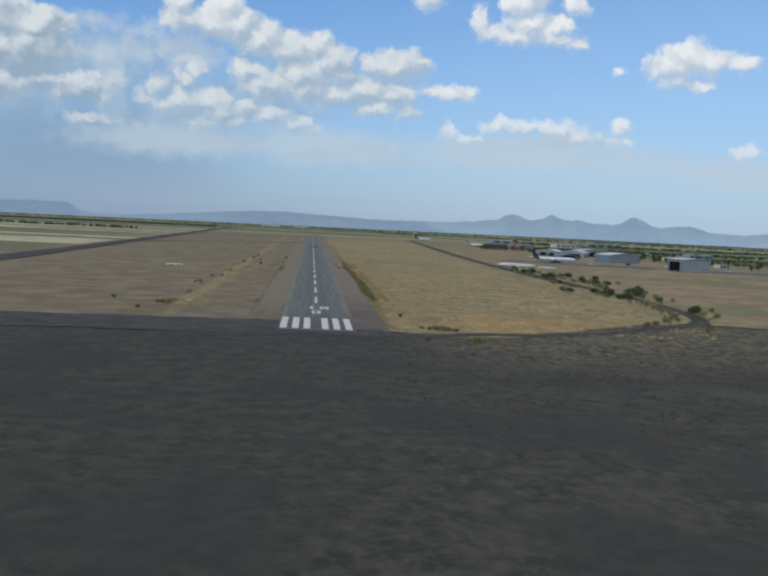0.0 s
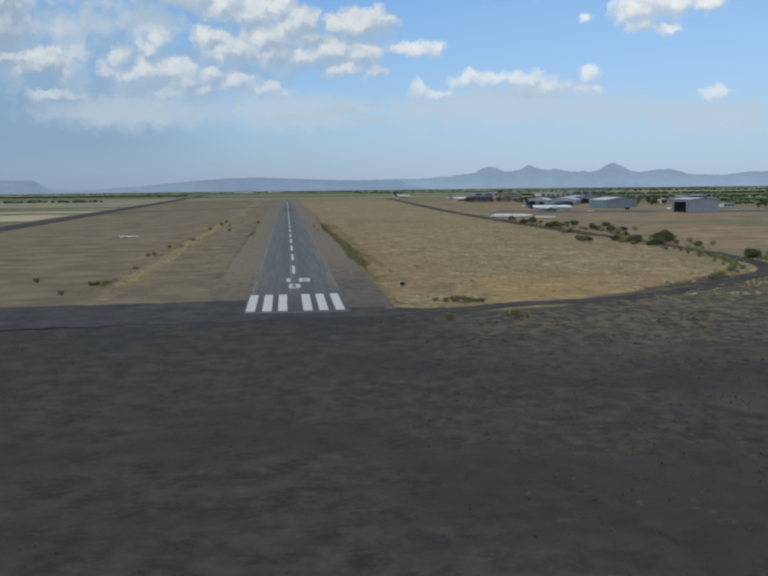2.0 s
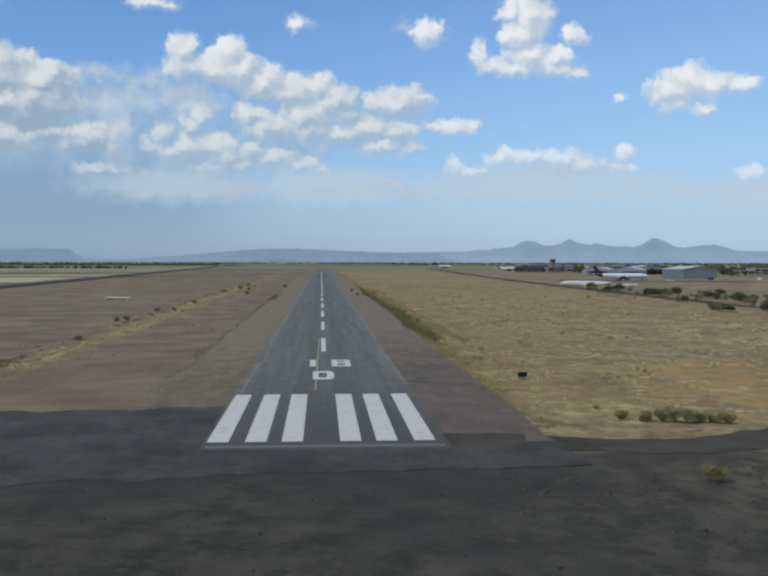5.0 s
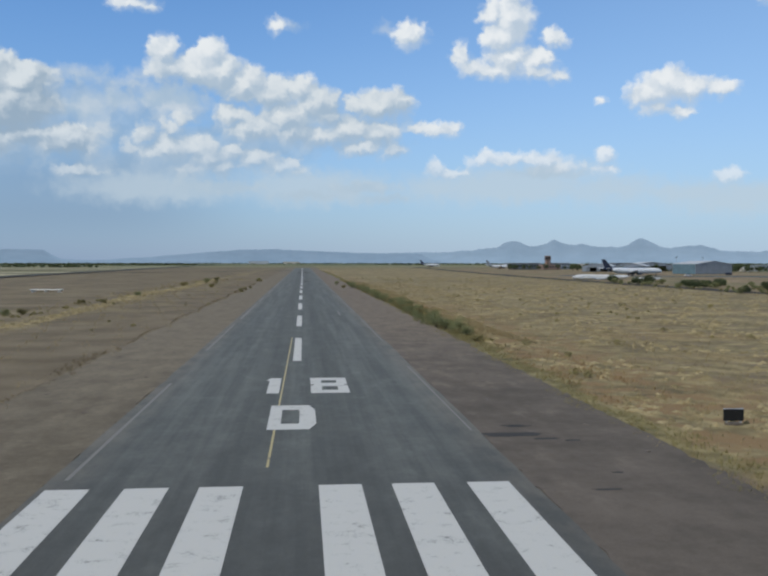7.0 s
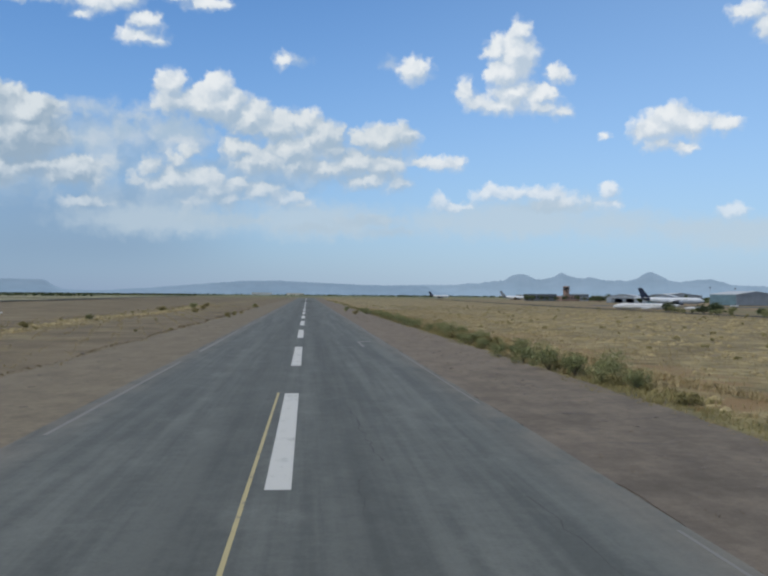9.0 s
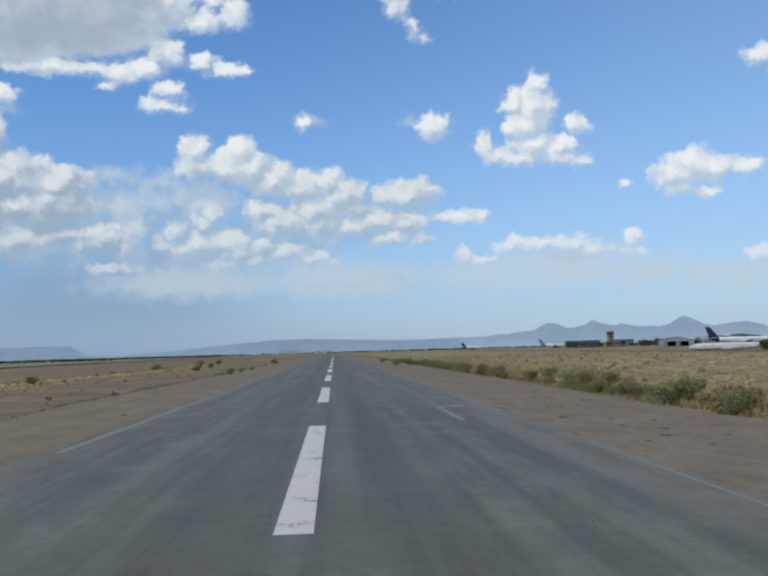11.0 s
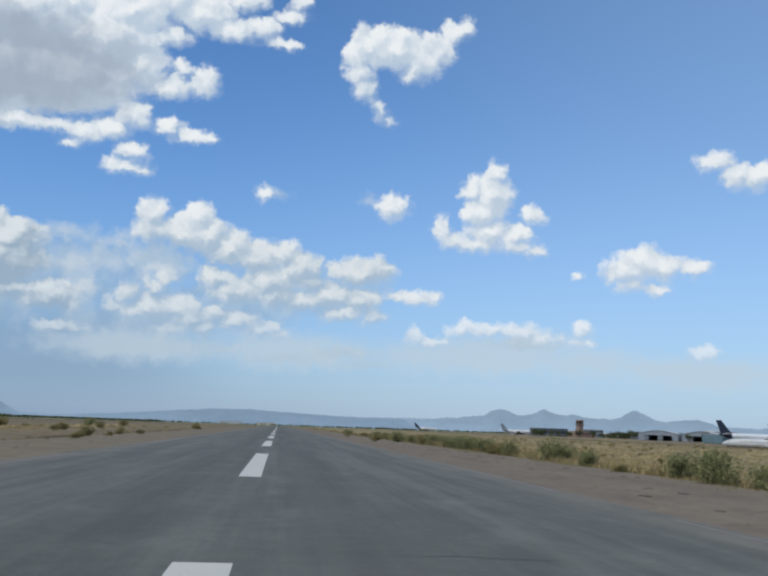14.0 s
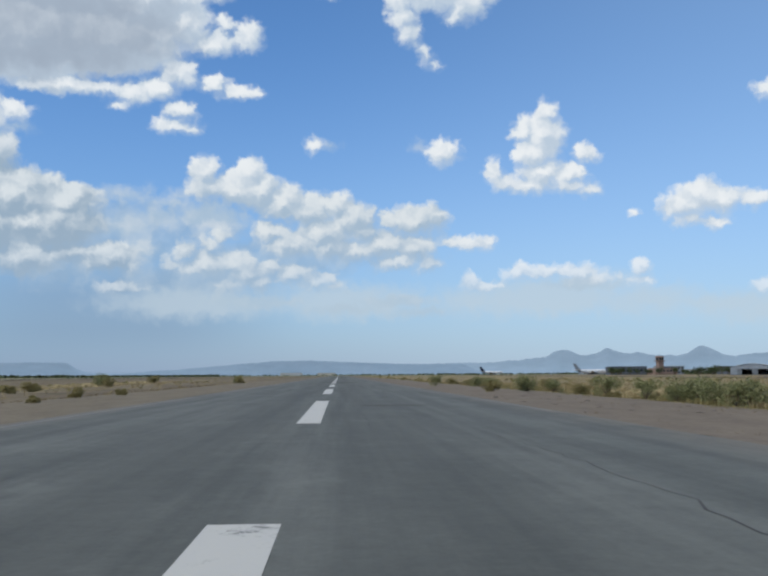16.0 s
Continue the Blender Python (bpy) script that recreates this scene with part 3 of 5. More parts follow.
def slab(points, thick, up):
    """A tapered plate from plan corners (3D points), given thickness along up."""
    bm = bmesh.new()
    u = Vector(up) * thick / 2
    a = [bm.verts.new(Vector(q) - u) for q in points]
    c = [bm.verts.new(Vector(q) + u) for q in points]
    k = len(a)
    bm.faces.new(a[::-1])
    bm.faces.new(c)
    for i in range(k):
        bm.faces.new((a[i], a[(i + 1) % k], c[(i + 1) % k], c[i]))
    bmesh.ops.recalc_face_normals(bm, faces=bm.faces)
    return bm


def ground_height(x, y):
    """The plain: level by the runway, slightly uneven beyond it, with a low berm on one side."""
    h = 0.0
    if not -30 < x < 18:
        h = -0.17 + 0.14 * noise.noise((x * 0.05, y * 0.05, 0.3)) + 0.05 * noise.noise((x * 0.3, y * 0.3, 5.1))
        h *= min(1.0, min(abs(x + 30) if x < 0 else abs(x - 18), 12) / 12)
    if -60 < x < -38 and 55 < y < 640:
        h += 0.55 * math.exp(-((x + 51 - y * 0.008) / 3.0) ** 2) * (0.6 + 0.5 * noise.noise((3.0, y * 0.04, 0)))
    if x > 115 or y > 1000 or x < -150:
        h -= 0.12
    return h - 0.02


def strip(name, line, width, z, mat, ragged=0.0, step=4.0, seed=0, parent=None, thick=0.03, lie=False):
    """A paved strip that follows a line of plan points, with uneven margins and real edges."""
    rnd = random.Random(seed)
    pts = [Vector(q) for q in line]
    dense = []
    for i in range(len(pts) - 1):
        p0, p1, p2, p3 = pts[max(i - 1, 0)], pts[i], pts[i + 1], pts[min(i + 2, len(pts) - 1)]
        k = max(1, int((p2 - p1).length / step))
        for j in range(k):
            s = j / k
            dense.append(0.5 * (2 * p1 + (p2 - p0) * s + (2 * p0 - 5 * p1 + 4 * p2 - p3) * s * s + (3 * p1 - p0 - 3 * p2 + p3) * s ** 3))
    dense.append(pts[-1])
    verts, faces = [], []
    for i, q in enumerate(dense):
        d = (dense[min(i + 1, len(dense) - 1)] - dense[max(i - 1, 0)]).normalized()
        side = Vector((d.y, -d.x))
        wl, wr = (width / 2 + rnd.uniform(-ragged, ragged) for _ in range(2))
        l, r = q - side * wl, q + side * wr
        zl, zr = (z + (ground_height(v.x, v.y) + 0.03 if lie and abs(v.x) > 14 else 0.0) for v in (l, r))
        verts += [(l.x, l.y, zl - thick), (l.x, l.y, zl), (r.x, r.y, zr), (r.x, r.y, zr - thick)]
        if i:
            o = 4 * i
            for j in range(3):
                faces.append((o - 4 + j + 1, o - 4 + j, o + j, o + j + 1))
    return raw(name, verts, faces, mat, parent)


# ---------------- the setting ----------------
def build_ground():
    """One sheet to the horizon; finer and slightly uneven near the runway."""
    def ticks(lo, hi, near):
        out, v = [], lo
        while v < hi:
            out.append(v)
            v += max(near, abs(v - (near * 0 + 60)) * 0.05) if near else 100
        return out + [hi]
    xs = sorted({round(v, 2) for v in ticks(0, 6500, 2.0)} | {round(-v, 2) for v in ticks(0, 6500, 2.0)})
    ys = sorted({round(v, 2) for v in ticks(0, 6500, 3.0)} | {round(-v, 2) for v in ticks(0, 1500, 3.0)})
    verts = []
    for y in ys:
        for x in xs:
            verts.append((x, y, ground_height(x, y)))
    k = len(xs)
    faces = [(j * k + i, j * k + i + 1, (j + 1) * k + i + 1, (j + 1) * k + i) for j in range(len(ys) - 1) for i in range(k - 1)]
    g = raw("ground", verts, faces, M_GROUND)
    g.data.polygons.foreach_set("use_smooth", [True] * len(g.data.polygons))
    tagged(g, "dry grassy airfield plain with brown bare soil", "ground", kind="structure")


build_ground()
runway = tagged(strip("runway", [(0.4, -3.4), (0.4, 300), (0.4, 700), (0.4, 1330)], 22.0, 0.03, M_RUNWAY, 0.07, 5.0, 3),
                "worn grey asphalt runway with white markings", "runway", kind="structure")
tagged(strip("taxiway_1", [(-410, -6), (-310, -5), (-210, -4), (-110, -2), (-9.0, 3)], 33.0, 0.02, M_TAXI, 1.1, 3.0, 5, thick=0.4),
       "dark asphalt taxiway joining the runway threshold", "taxiway", kind="structure")
tagged(strip("taxiway_4", [(-11, -7.6), (6, -7.4), (21.5, -6.6)], 9.0, 0.026, M_TAXI, 0.5, 2.0, 25, thick=0.3),
       "dark asphalt overrun before the runway threshold", "taxiway", kind="structure")
tagged(strip("taxiway_2", [(-178, -500), (-184, 300), (-190, 700), (-205, 1400), (-232, 2500)], 19.0, 0.03, M_TAXI, 0.5, 12.0, 6),
       "dark asphalt parallel taxiway across the dry field", "taxiway", kind="structure")
tagged(strip("taxiway_3", [(-186, 765), (-110, 850), (-48, 925), (-10, 985)], 11.0, 0.025, M_TAXI, 0.4, 8.0, 7),
       "narrow dark asphalt link taxiway", "taxiway", kind="structure")
tagged(strip("road_1", [(11, 0.5), (33, -2.5), (50, 3.5), (75, 10), (99, 25), (125, 50), (143, 73), (152, 115), (155, 190), (152, 262)], 6.4, 0.022, M_TRACK, 0.5, 2.0, 8, thick=0.12, lie=True),
       "dark gravel and asphalt perimeter road bending round the field", "road", kind="structure")
tagged(strip("road_2", [(124, 48), (142, 58), (165, 48), (235, 8)], 5.0, 0.014, M_TRACK, 0.9, 2.5, 9, thick=0.12, lie=True),
       "pale dirt side track off the perimeter road", "road", kind="structure")
tagged(strip("road_3", [(152, 256), (151, 330), (150, 420), (150, 575), (160, 900), (190, 1567)], 11.5, 0.03, M_TRACK, 1.3, 3.0, 19, thick=0.14, lie=True),
       "wide dark asphalt road along the airfield", "road", kind="structure")
tagged(strip("apron", [(190, 655), (255, 625), (340, 590), (470, 560)], 62.0, 0.02, M_APRON, 1.5, 8.0, 17, thick=0.15, lie=True),
       "grey asphalt apron before the hangars", "apron", kind="structure")


M_SHOULDER = asphalt_material("dusty_shoulder", (0.078, 0.067, 0.055), (0.120, 0.101, 0.083), False, (30, 150, (0.168, 0.138, 0.106)))
M_SHOULDER2 = asphalt_material("sandy_shoulder", (0.088, 0.074, 0.054), (0.130, 0.110, 0.080), False, (-10, 110, (0.166, 0.140, 0.102)))
shoulder = tagged(strip("shoulder_1", [(16.2, -1), (16.2, 300), (16.2, 700), (16.2, 1300)], 9.7, 0.012, M_SHOULDER, 0.22, 1.6, 13),
       "wide dusty brown asphalt shoulder beside the runway", "shoulder", kind="structure")
tagged(strip("shoulder_2", [(-15.4, 18), (-15.4, 300), (-15.4, 700), (-15.4, 1300)], 9.8, 0.012, M_SHOULDER2, 0.30, 2.4, 14),
       "wide dusty brown asphalt shoulder beside the runway", "shoulder", kind="structure")


def flat(name, outline, z, mat, parent, label=""):
    bm = prism(outline, z - 0.006, z)
    return part(name, bm, mat, parent, label)


def ring_shape(outer, holes, z):
    """A painted plate with rectangular holes, as a grid of cells."""
    (x0, x1, y0, y1), cut = outer, 0.35
    xs = sorted({x0, x1, *(v for h in holes for v in h[:2])})
    ys = sorted({y0, y1, *(v for h in holes for v in h[2:])})
    bm = bmesh.new()
    for xa, xb in zip(xs, xs[1:]):
        for ya, yb in zip(ys, ys[1:]):
            cx, cy = (xa + xb) / 2, (ya + yb) / 2
            if any(h[0] < cx < h[1] and h[2] < cy < h[3] for h in holes):
                continue
            q = [(xa, ya), (xb, ya), (xb, yb), (xa, yb)]
            bm.faces.new([bm.verts.new((a, c, z)) for a, c in q])
    bmesh.ops.remove_doubles(bm, verts=bm.verts, dist=1e-4)
    return bm


ZP = 0.036
for cx in (-9.35, -5.93, -2.65, 2.65, 5.95, 9.4):
    flat("threshold_stripe", [(cx - 0.97, 0), (cx + 0.97, 0), (cx + 0.97, 29.2), (cx - 0.97, 29.2)], ZP, M_WHITE, runway, "worn white threshold stripe")
flat("numeral_one", [(-1.8, 58.4), (-0.85, 58.4), (-0.85, 67.6), (-1.75, 67.6), (-2.05, 66.2), (-1.8, 65.9)], ZP, M_WHITE, runway, "white painted numeral 1")


def eight():
    bm = ring_shape((1.6, 4.6, 58.4, 67.6), [(2.5, 3.75, 60.1, 62.2), (2.5, 3.75, 64.3, 65.9), (1.6, 1.85, 62.7, 63.4), (4.35, 4.6, 62.7, 63.4)], ZP)
    return part("numeral_eight", bm, M_WHITE, runway, "white painted numeral 8")


def dee():
    bm = bmesh.new()
    o = [(-1.2, 43.1), (1.35, 43.1), (1.8, 45.0), (1.8, 50.4), (1.45, 52.4), (-1.2, 52.4)]
    i = [(-0.4, 45.1), (0.7, 45.1), (0.75, 45.6), (0.75, 50.0), (0.7, 50.5), (-0.4, 50.5)]
    vo = [bm.verts.new((x, y, ZP)) for x, y in o]
    vi = [bm.verts.new((x, y, ZP)) for x, y in i]
    for k in range(6):
        bm.faces.new((vo[k], vo[(k + 1) % 6], vi[(k + 1) % 6], vi[k]))
    return part("letter_dee", bm, M_WHITE, runway, "white painted letter D")


eight()
dee()
dash_mesh = None
for k in range(24):
    y0 = 81.5 + 50 * k
    if dash_mesh is None:
        d = flat("centre_dash", [(-0.02, 0), (0.82, 0), (0.82, 28), (-0.02, 28)], ZP, M_WHITE, runway, "worn white centreline dash")
        dash_mesh = d.data
    else:
        d = new("centre_dash", dash_mesh)
        d.parent = runway
    d.location = (0, y0, 0)
flat("yellow_line", [(-0.83, 33), (-0.70, 33), (-0.36, 110), (-0.49, 110)], ZP - 0.002, M_YELLOW, runway, "faded yellow guide line")
for k, (x, w) in enumerate(((-9.95, 0.20), (10.95, 0.12))):
    for j in range(11):
        y0 = 31 + j * 62 + k * 11
        flat("edge_line", [(x, y0), (x + w, y0), (x + w, y0 + 34 + 9 * ((j * 7) % 3)), (x, y0 + 34 + 9 * ((j * 7) % 3))], ZP, M_SEAM, runway, "faint worn edge line")
flat("threshold_bar", [(-10.2, -2.6), (11.0, -2.6), (11.0, -1.7), (-10.2, -1.7)], ZP, M_FAINT, runway, "faint worn bar across the threshold")
for k, (a, c) in enumerate((((-10.1, 154), (-8.6, 181)), ((7.75, 160), (8.05, 172.2)), ((7.9, 171.2), (9.4, 172.4)))):
    flat("old_marking", [(a[0], a[1]), (c[0], a[1]), (c[0], c[1]), (a[0], c[1])] if k else [(-10.0, 150), (-9.6, 150), (-9.6, 178), (-10.0, 178)], ZP + 0.001, M_SEAM, runway, "remains of an old white marking")


def crack(points, width, seed, mat=M_CRACK, name="crack", label="dark tarred crack", parent=None, z=0.034):
    rnd = random.Random(seed)
    verts, faces = [], []
    pts = [Vector(q) for q in points]
    run = []
    for a, c in zip(pts, pts[1:]):
        k = max(2, int((c - a).length / 0.8))
        run += [a.lerp(c, j / k) for j in range(k)]
    run.append(pts[-1])
    for i, q in enumerate(run):
        d = (run[min(i + 1, len(run) - 1)] - run[max(i - 1, 0)]).normalized()
        s = Vector((d.y, -d.x)) * width * rnd.uniform(0.15, 0.75) / 2
        q = q + Vector((rnd.uniform(-1, 1), rnd.uniform(-1, 1))) * (width * 1.2 + 0.05)
        verts += [(q.x - s.x, q.y - s.y, z), (q.x + s.x, q.y + s.y, z)]
        if i:
            faces.append((2 * i - 2, 2 * i - 1, 2 * i + 1, 2 * i))
    return raw(name, verts, faces, mat, parent or runway, label)


crack([(5.9, 255), (6.2, 262), (6.1, 267.5), (5.7, 276)], 0.07, 1)
crnd = random.Random(11)
for k in range(46):
    y = 70 + k * 9.5 + crnd.uniform(-3, 3)
    if crnd.random() < 0.5:
        x0 = crnd.uniform(-9, 6)
        crack([(x0, y), (x0 + crnd.uniform(2, 6), y + crnd.uniform(-0.8, 0.8))], crnd.uniform(0.04, 0.12), k)
    else:
        x0 = crnd.uniform(-8.5, 9.5)
        crack([(x0, y), (x0 + crnd.uniform(-0.5, 0.5), y + crnd.uniform(5, 16))], crnd.uniform(0.03, 0.08), k)


# broken joints across the paved shoulder
for k in range(70):
    y = 60 + k * 3.7 + crnd.uniform(-1.2, 1.2)
    x0 = crnd.uniform(12.2, 18.0)
    crack([(x0, y), (min(20.6, x0 + crnd.uniform(1.2, 4.5)), y + crnd.uniform(-0.5, 0.5))], crnd.uniform(0.10, 0.26), 200 + k, parent=shoulder, z=0.017, label="broken joint across the shoulder")


def blot(cx, cy, rx, ry, seed, z, mat, parent, name, label):
    rnd = random.Random(seed)
    k = 22
    out = []
    for i in range(k):
        a = 2 * math.pi * i / k
        r = 0.75 + 0.45 * noise.noise((math.cos(a) * 1.4 + seed * 3.1, math.sin(a) * 1.4, 0.5)) + rnd.uniform(-0.1, 0.1)
        out.append((cx + rx * r * math.cos(a), cy + ry * r * math.sin(a)))
    return flat(name, out, z, mat, parent, label)


blot(2.0, 452, 6.5, 16, 4, 0.034, M_PATCH, runway, "repair_patch", "dark asphalt repair patch")
blot(1.0, 800, 8.0, 60, 5, 0.034, M_PATCH, runway, "repair_patch", "dark asphalt repair patch")
blot(4.8, 300, 2.4, 1.2, 7, 0.034, M_PATCH, runway, "repair_patch", "dark asphalt repair patch")


# ---------------- mountains ----------------
def mountain_range(name, base, peaks, a0, a1, radius, mat, rough, seed, label):
    """A ridge round the horizon: crest height in degrees, a base line and peaks on it (azimuth, height, half width, shape)."""
    az = np.arange(a0, a1 + 0.01, 0.12)
    verts, faces = [], []
    rows = ((0.0, 0.0), (0.35, 60), (0.7, 130), (0.9, 190), (1.0, 230), (0.55, 330), (0.0, 480))
    for i, a in enumerate(az):
        h = np.interp(a, [v[0] for v in base], [v[1] for v in base])
        h += sum(p[1] * math.exp(-abs((a - p[0]) / p[2]) ** p[3]) for p in peaks)
        h += rough * (noise.noise((a * 0.9, seed, 0)) + 0.6 * noise.noise((a * 2.9, seed, 4)) + 0.5 * noise.noise((a * 7, seed, 8)) + 0.5 * abs(noise.noise((a * 4.1, seed, 2))))
        h += 0.13
        h *= min(1.0, (a - a0) / 2.0 + 0.1, (a1 - a) / 2.0 + 0.1)
        crest = (radius + 230) * math.tan(radians(max(h, 0.12)))
        for f_, out in rows:
            out += 26 * noise.noise((a * 1.7, f_ * 3, seed))
            zz = crest * f_ * (1 + (0.18 * noise.noise((a * 1.9, f_ * 2.0, seed + 9)) if 0 < f_ < 1 else 0))
            r = radius + out
            verts.append((math.sin(radians(a)) * r, math.cos(radians(a)) * r, zz - 1.0))
        if i:
            k = len(rows)
            for j in range(k - 1):
                o = i * k + j
                faces.append((o - k, o, o + 1, o - k + 1))
    ob = raw(name, verts, faces, mat)
    ob.data.polygons.foreach_set("use_smooth", [True] * len(ob.data.polygons))
    return tagged(ob, label, "mountains", kind="structure")


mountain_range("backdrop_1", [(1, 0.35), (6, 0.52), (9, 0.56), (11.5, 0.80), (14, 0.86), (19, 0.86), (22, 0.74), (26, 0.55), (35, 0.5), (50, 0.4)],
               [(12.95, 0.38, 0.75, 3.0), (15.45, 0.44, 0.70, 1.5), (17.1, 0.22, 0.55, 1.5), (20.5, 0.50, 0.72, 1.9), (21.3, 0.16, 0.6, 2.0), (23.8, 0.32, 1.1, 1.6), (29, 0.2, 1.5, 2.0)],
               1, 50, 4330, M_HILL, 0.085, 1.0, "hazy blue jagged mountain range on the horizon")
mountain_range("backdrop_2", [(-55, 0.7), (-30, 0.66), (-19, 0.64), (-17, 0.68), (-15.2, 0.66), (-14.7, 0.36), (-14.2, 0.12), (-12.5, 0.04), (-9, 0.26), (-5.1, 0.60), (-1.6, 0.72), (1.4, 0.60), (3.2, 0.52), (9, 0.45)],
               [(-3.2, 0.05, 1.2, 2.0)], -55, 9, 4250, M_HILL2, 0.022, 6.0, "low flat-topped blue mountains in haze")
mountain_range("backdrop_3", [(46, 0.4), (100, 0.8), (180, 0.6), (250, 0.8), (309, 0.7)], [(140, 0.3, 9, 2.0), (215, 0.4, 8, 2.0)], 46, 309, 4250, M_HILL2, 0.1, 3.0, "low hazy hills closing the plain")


# ---------------- plants ----------------
def leaf_cloud(verts, faces, rnd, centre, radii, count, size):
    for _ in range(count):
        while True:
            v = Vector((rnd.uniform(-1, 1), rnd.uniform(-1, 1), rnd.uniform(-1, 1)))
            if 0.15 < v.length < 1:
                break
        v = v.normalized() * v.length ** 0.45
        c = Vector((centre[0] + v.x * radii[0], centre[1] + v.y * radii[1], max(0.03, centre[2] + v.z * radii[2])))
        a = Vector((rnd.gauss(0, 1), rnd.gauss(0, 1), rnd.gauss(0, 0.7))).normalized() * size * rnd.uniform(0.6, 1.4)
        e = a.cross(Vector((rnd.gauss(0, 1), rnd.gauss(0, 1), rnd.gauss(0, 1)))).normalized() * size * rnd.uniform(0.25, 0.5)
        o = len(verts)
        verts += [tuple(c - a), tuple(c + e), tuple(c + a), tuple(c - e)]
        faces.append((o, o + 1, o + 2, o + 3))


def stems(bm, rnd, count, height, spread, thick):
    for _ in range(count):
        a = rnd.uniform(0, 6.28)
        tip = Vector((math.cos(a) * spread * rnd.uniform(0.2, 1), math.sin(a) * spread * rnd.uniform(0.2, 1), height * rnd.uniform(0.6, 1)))
        last = None
        for j in range(4):
            s = j / 3
            c = Vector((tip.x * s ** 1.4, tip.y * s ** 1.4, tip.z * s))
            r = thick * (1 - 0.75 * s)
            ring = [bm.verts.new((c.x + r * math.cos(k * 1.571), c.y + r * math.sin(k * 1.571), c.z)) for k in range(4)]
            if last:
                for k in range(4):
                    bm.faces.new((last[k], last[(k + 1) % 4], ring[(k + 1) % 4], ring[k]))
            last = ring
    return bm


def shrub(seed, height, width, mat, label, density=1.0, leaf=0.075):
    rnd = random.Random(seed)
    e = thing("shrub", label, "shrub", group="shrubs on the airfield")
    part("woody_stem", stems(bmesh.new(), rnd, 9, height * 0.85, width * 0.42, 0.035), M_BARK, e)
    verts, faces = [], []
    for _ in range(int(14 * density)):
        a, r = rnd.uniform(0, 6.28), width * 0.36 * rnd.random() ** 0.6
        h = height * rnd.uniform(0.16, 0.80)
        s = width * rnd.uniform(0.11, 0.24)
        leaf_cloud(verts, faces, rnd, (math.cos(a) * r, math.sin(a) * r, h), (s, s, s * rnd.uniform(0.6, 1.0)), 190, leaf)
    raw("foliage", verts, faces, mat, e)
    return e


KINDS = [shrub(1, 1.9, 3.0, M_LEAF, "green thorny shrub at the edge of dry grass"),
         shrub(2, 1.4, 2.6, M_LEAF, "low green shrub at the edge of dry grass"),
         shrub(3, 2.4, 3.6, M_LEAF, "tall spreading green shrub beside the runway", 1.4),
         shrub(4, 1.1, 2.2, M_LEAF2, "yellowing dry shrub in the grass"),
         shrub(5, 0.8, 1.7, M_LEAF2, "small dry brown-green bush")]
USED = [False] * len(KINDS)


LOW = []


def plant(kind, x, y, s=1.0, turn=0.0, low=False):
    if low:
        LOW.append((x, y, s * (2.4, 2.0, 2.8, 1.8, 1.4, 5.0)[kind], s * (1.5, 1.1, 1.9, 0.9, 0.7, 3.4)[kind]))
        return None
    m = pose(x, y, -0.08, 0, 0, turn) @ Matrix.Scale(s, 4)
    if not USED[kind]:
        USED[kind] = True
        KINDS[kind].matrix_basis = m
        return KINDS[kind]
    o = copy_thing(KINDS[kind], m)
    o.matrix_basis = m
    return o


prnd = random.Random(21)
# the hedge of shrubs along the grass line
for x, y, k, s in ((21.3, 127.9, 2, 1.0), (21.9, 122.5, 0, 1.0), (22.6, 117.0, 2, 1.0), (23.4, 112.5, 1, 0.9), (23.2, 104.0, 4, 0.9),
                   (24.3, 150.4, 0, 0.9), (23.8, 170.2, 1, 1.1), (22.9, 191, 2, 0.9), (22.7, 160.5, 3, 1.2), (23.0, 180, 3, 1.1), (23.5, 199.2, 2, 0.7), (24.0, 208.8, 0, 0.9),
                   (22.7, 231.6, 2, 0.75), (21.0, 237, 1, 1.1), (21.8, 265.5, 2, 0.8), (21.6, 295, 0, 0.75), (21.8, 298, 2, 0.65), (22.0, 304, 2, 0.65),
                   (21.6, 318, 0, 0.9), (22.9, 303, 1, 1.0), (21.8, 287.4, 0, 0.8), (21.6, 277, 2, 0.65), (16.4, 339, 3, 1.0), (15.5, 383, 0, 0.9), (19.6, 338, 1, 1.1)):
    plant(k, x, y, s, prnd.uniform(0, 360))
y = 135.0
while y < 900:
    plant(prnd.choice((0, 1, 1, 3, 3, 4)), 22.3 + prnd.gauss(0, 1.0) + (y > 350) * prnd.uniform(-1.5, 1), y, prnd.uniform(0.55, 1.0), prnd.uniform(0, 360), y > 420)
    y += prnd.uniform(4.0, 10.0) * (1 + max(0, y - 330) / 400)
y = 112.0
while y < 188:
    plant(prnd.choice((1, 1, 3, 3, 4, 0)), 22.9 + prnd.gauss(0, 0.8), y, prnd.uniform(0.45, 0.85), prnd.uniform(0, 360))
    y += prnd.uniform(2.2, 4.6)
# scattered in the right field
for _ in range(260):
    y = prnd.uniform(15, 560)
    plant(prnd.choice((3, 4, 4, 1)), prnd.uniform(25, 150), y, prnd.uniform(0.4, 0.95), prnd.uniform(0, 360), True)
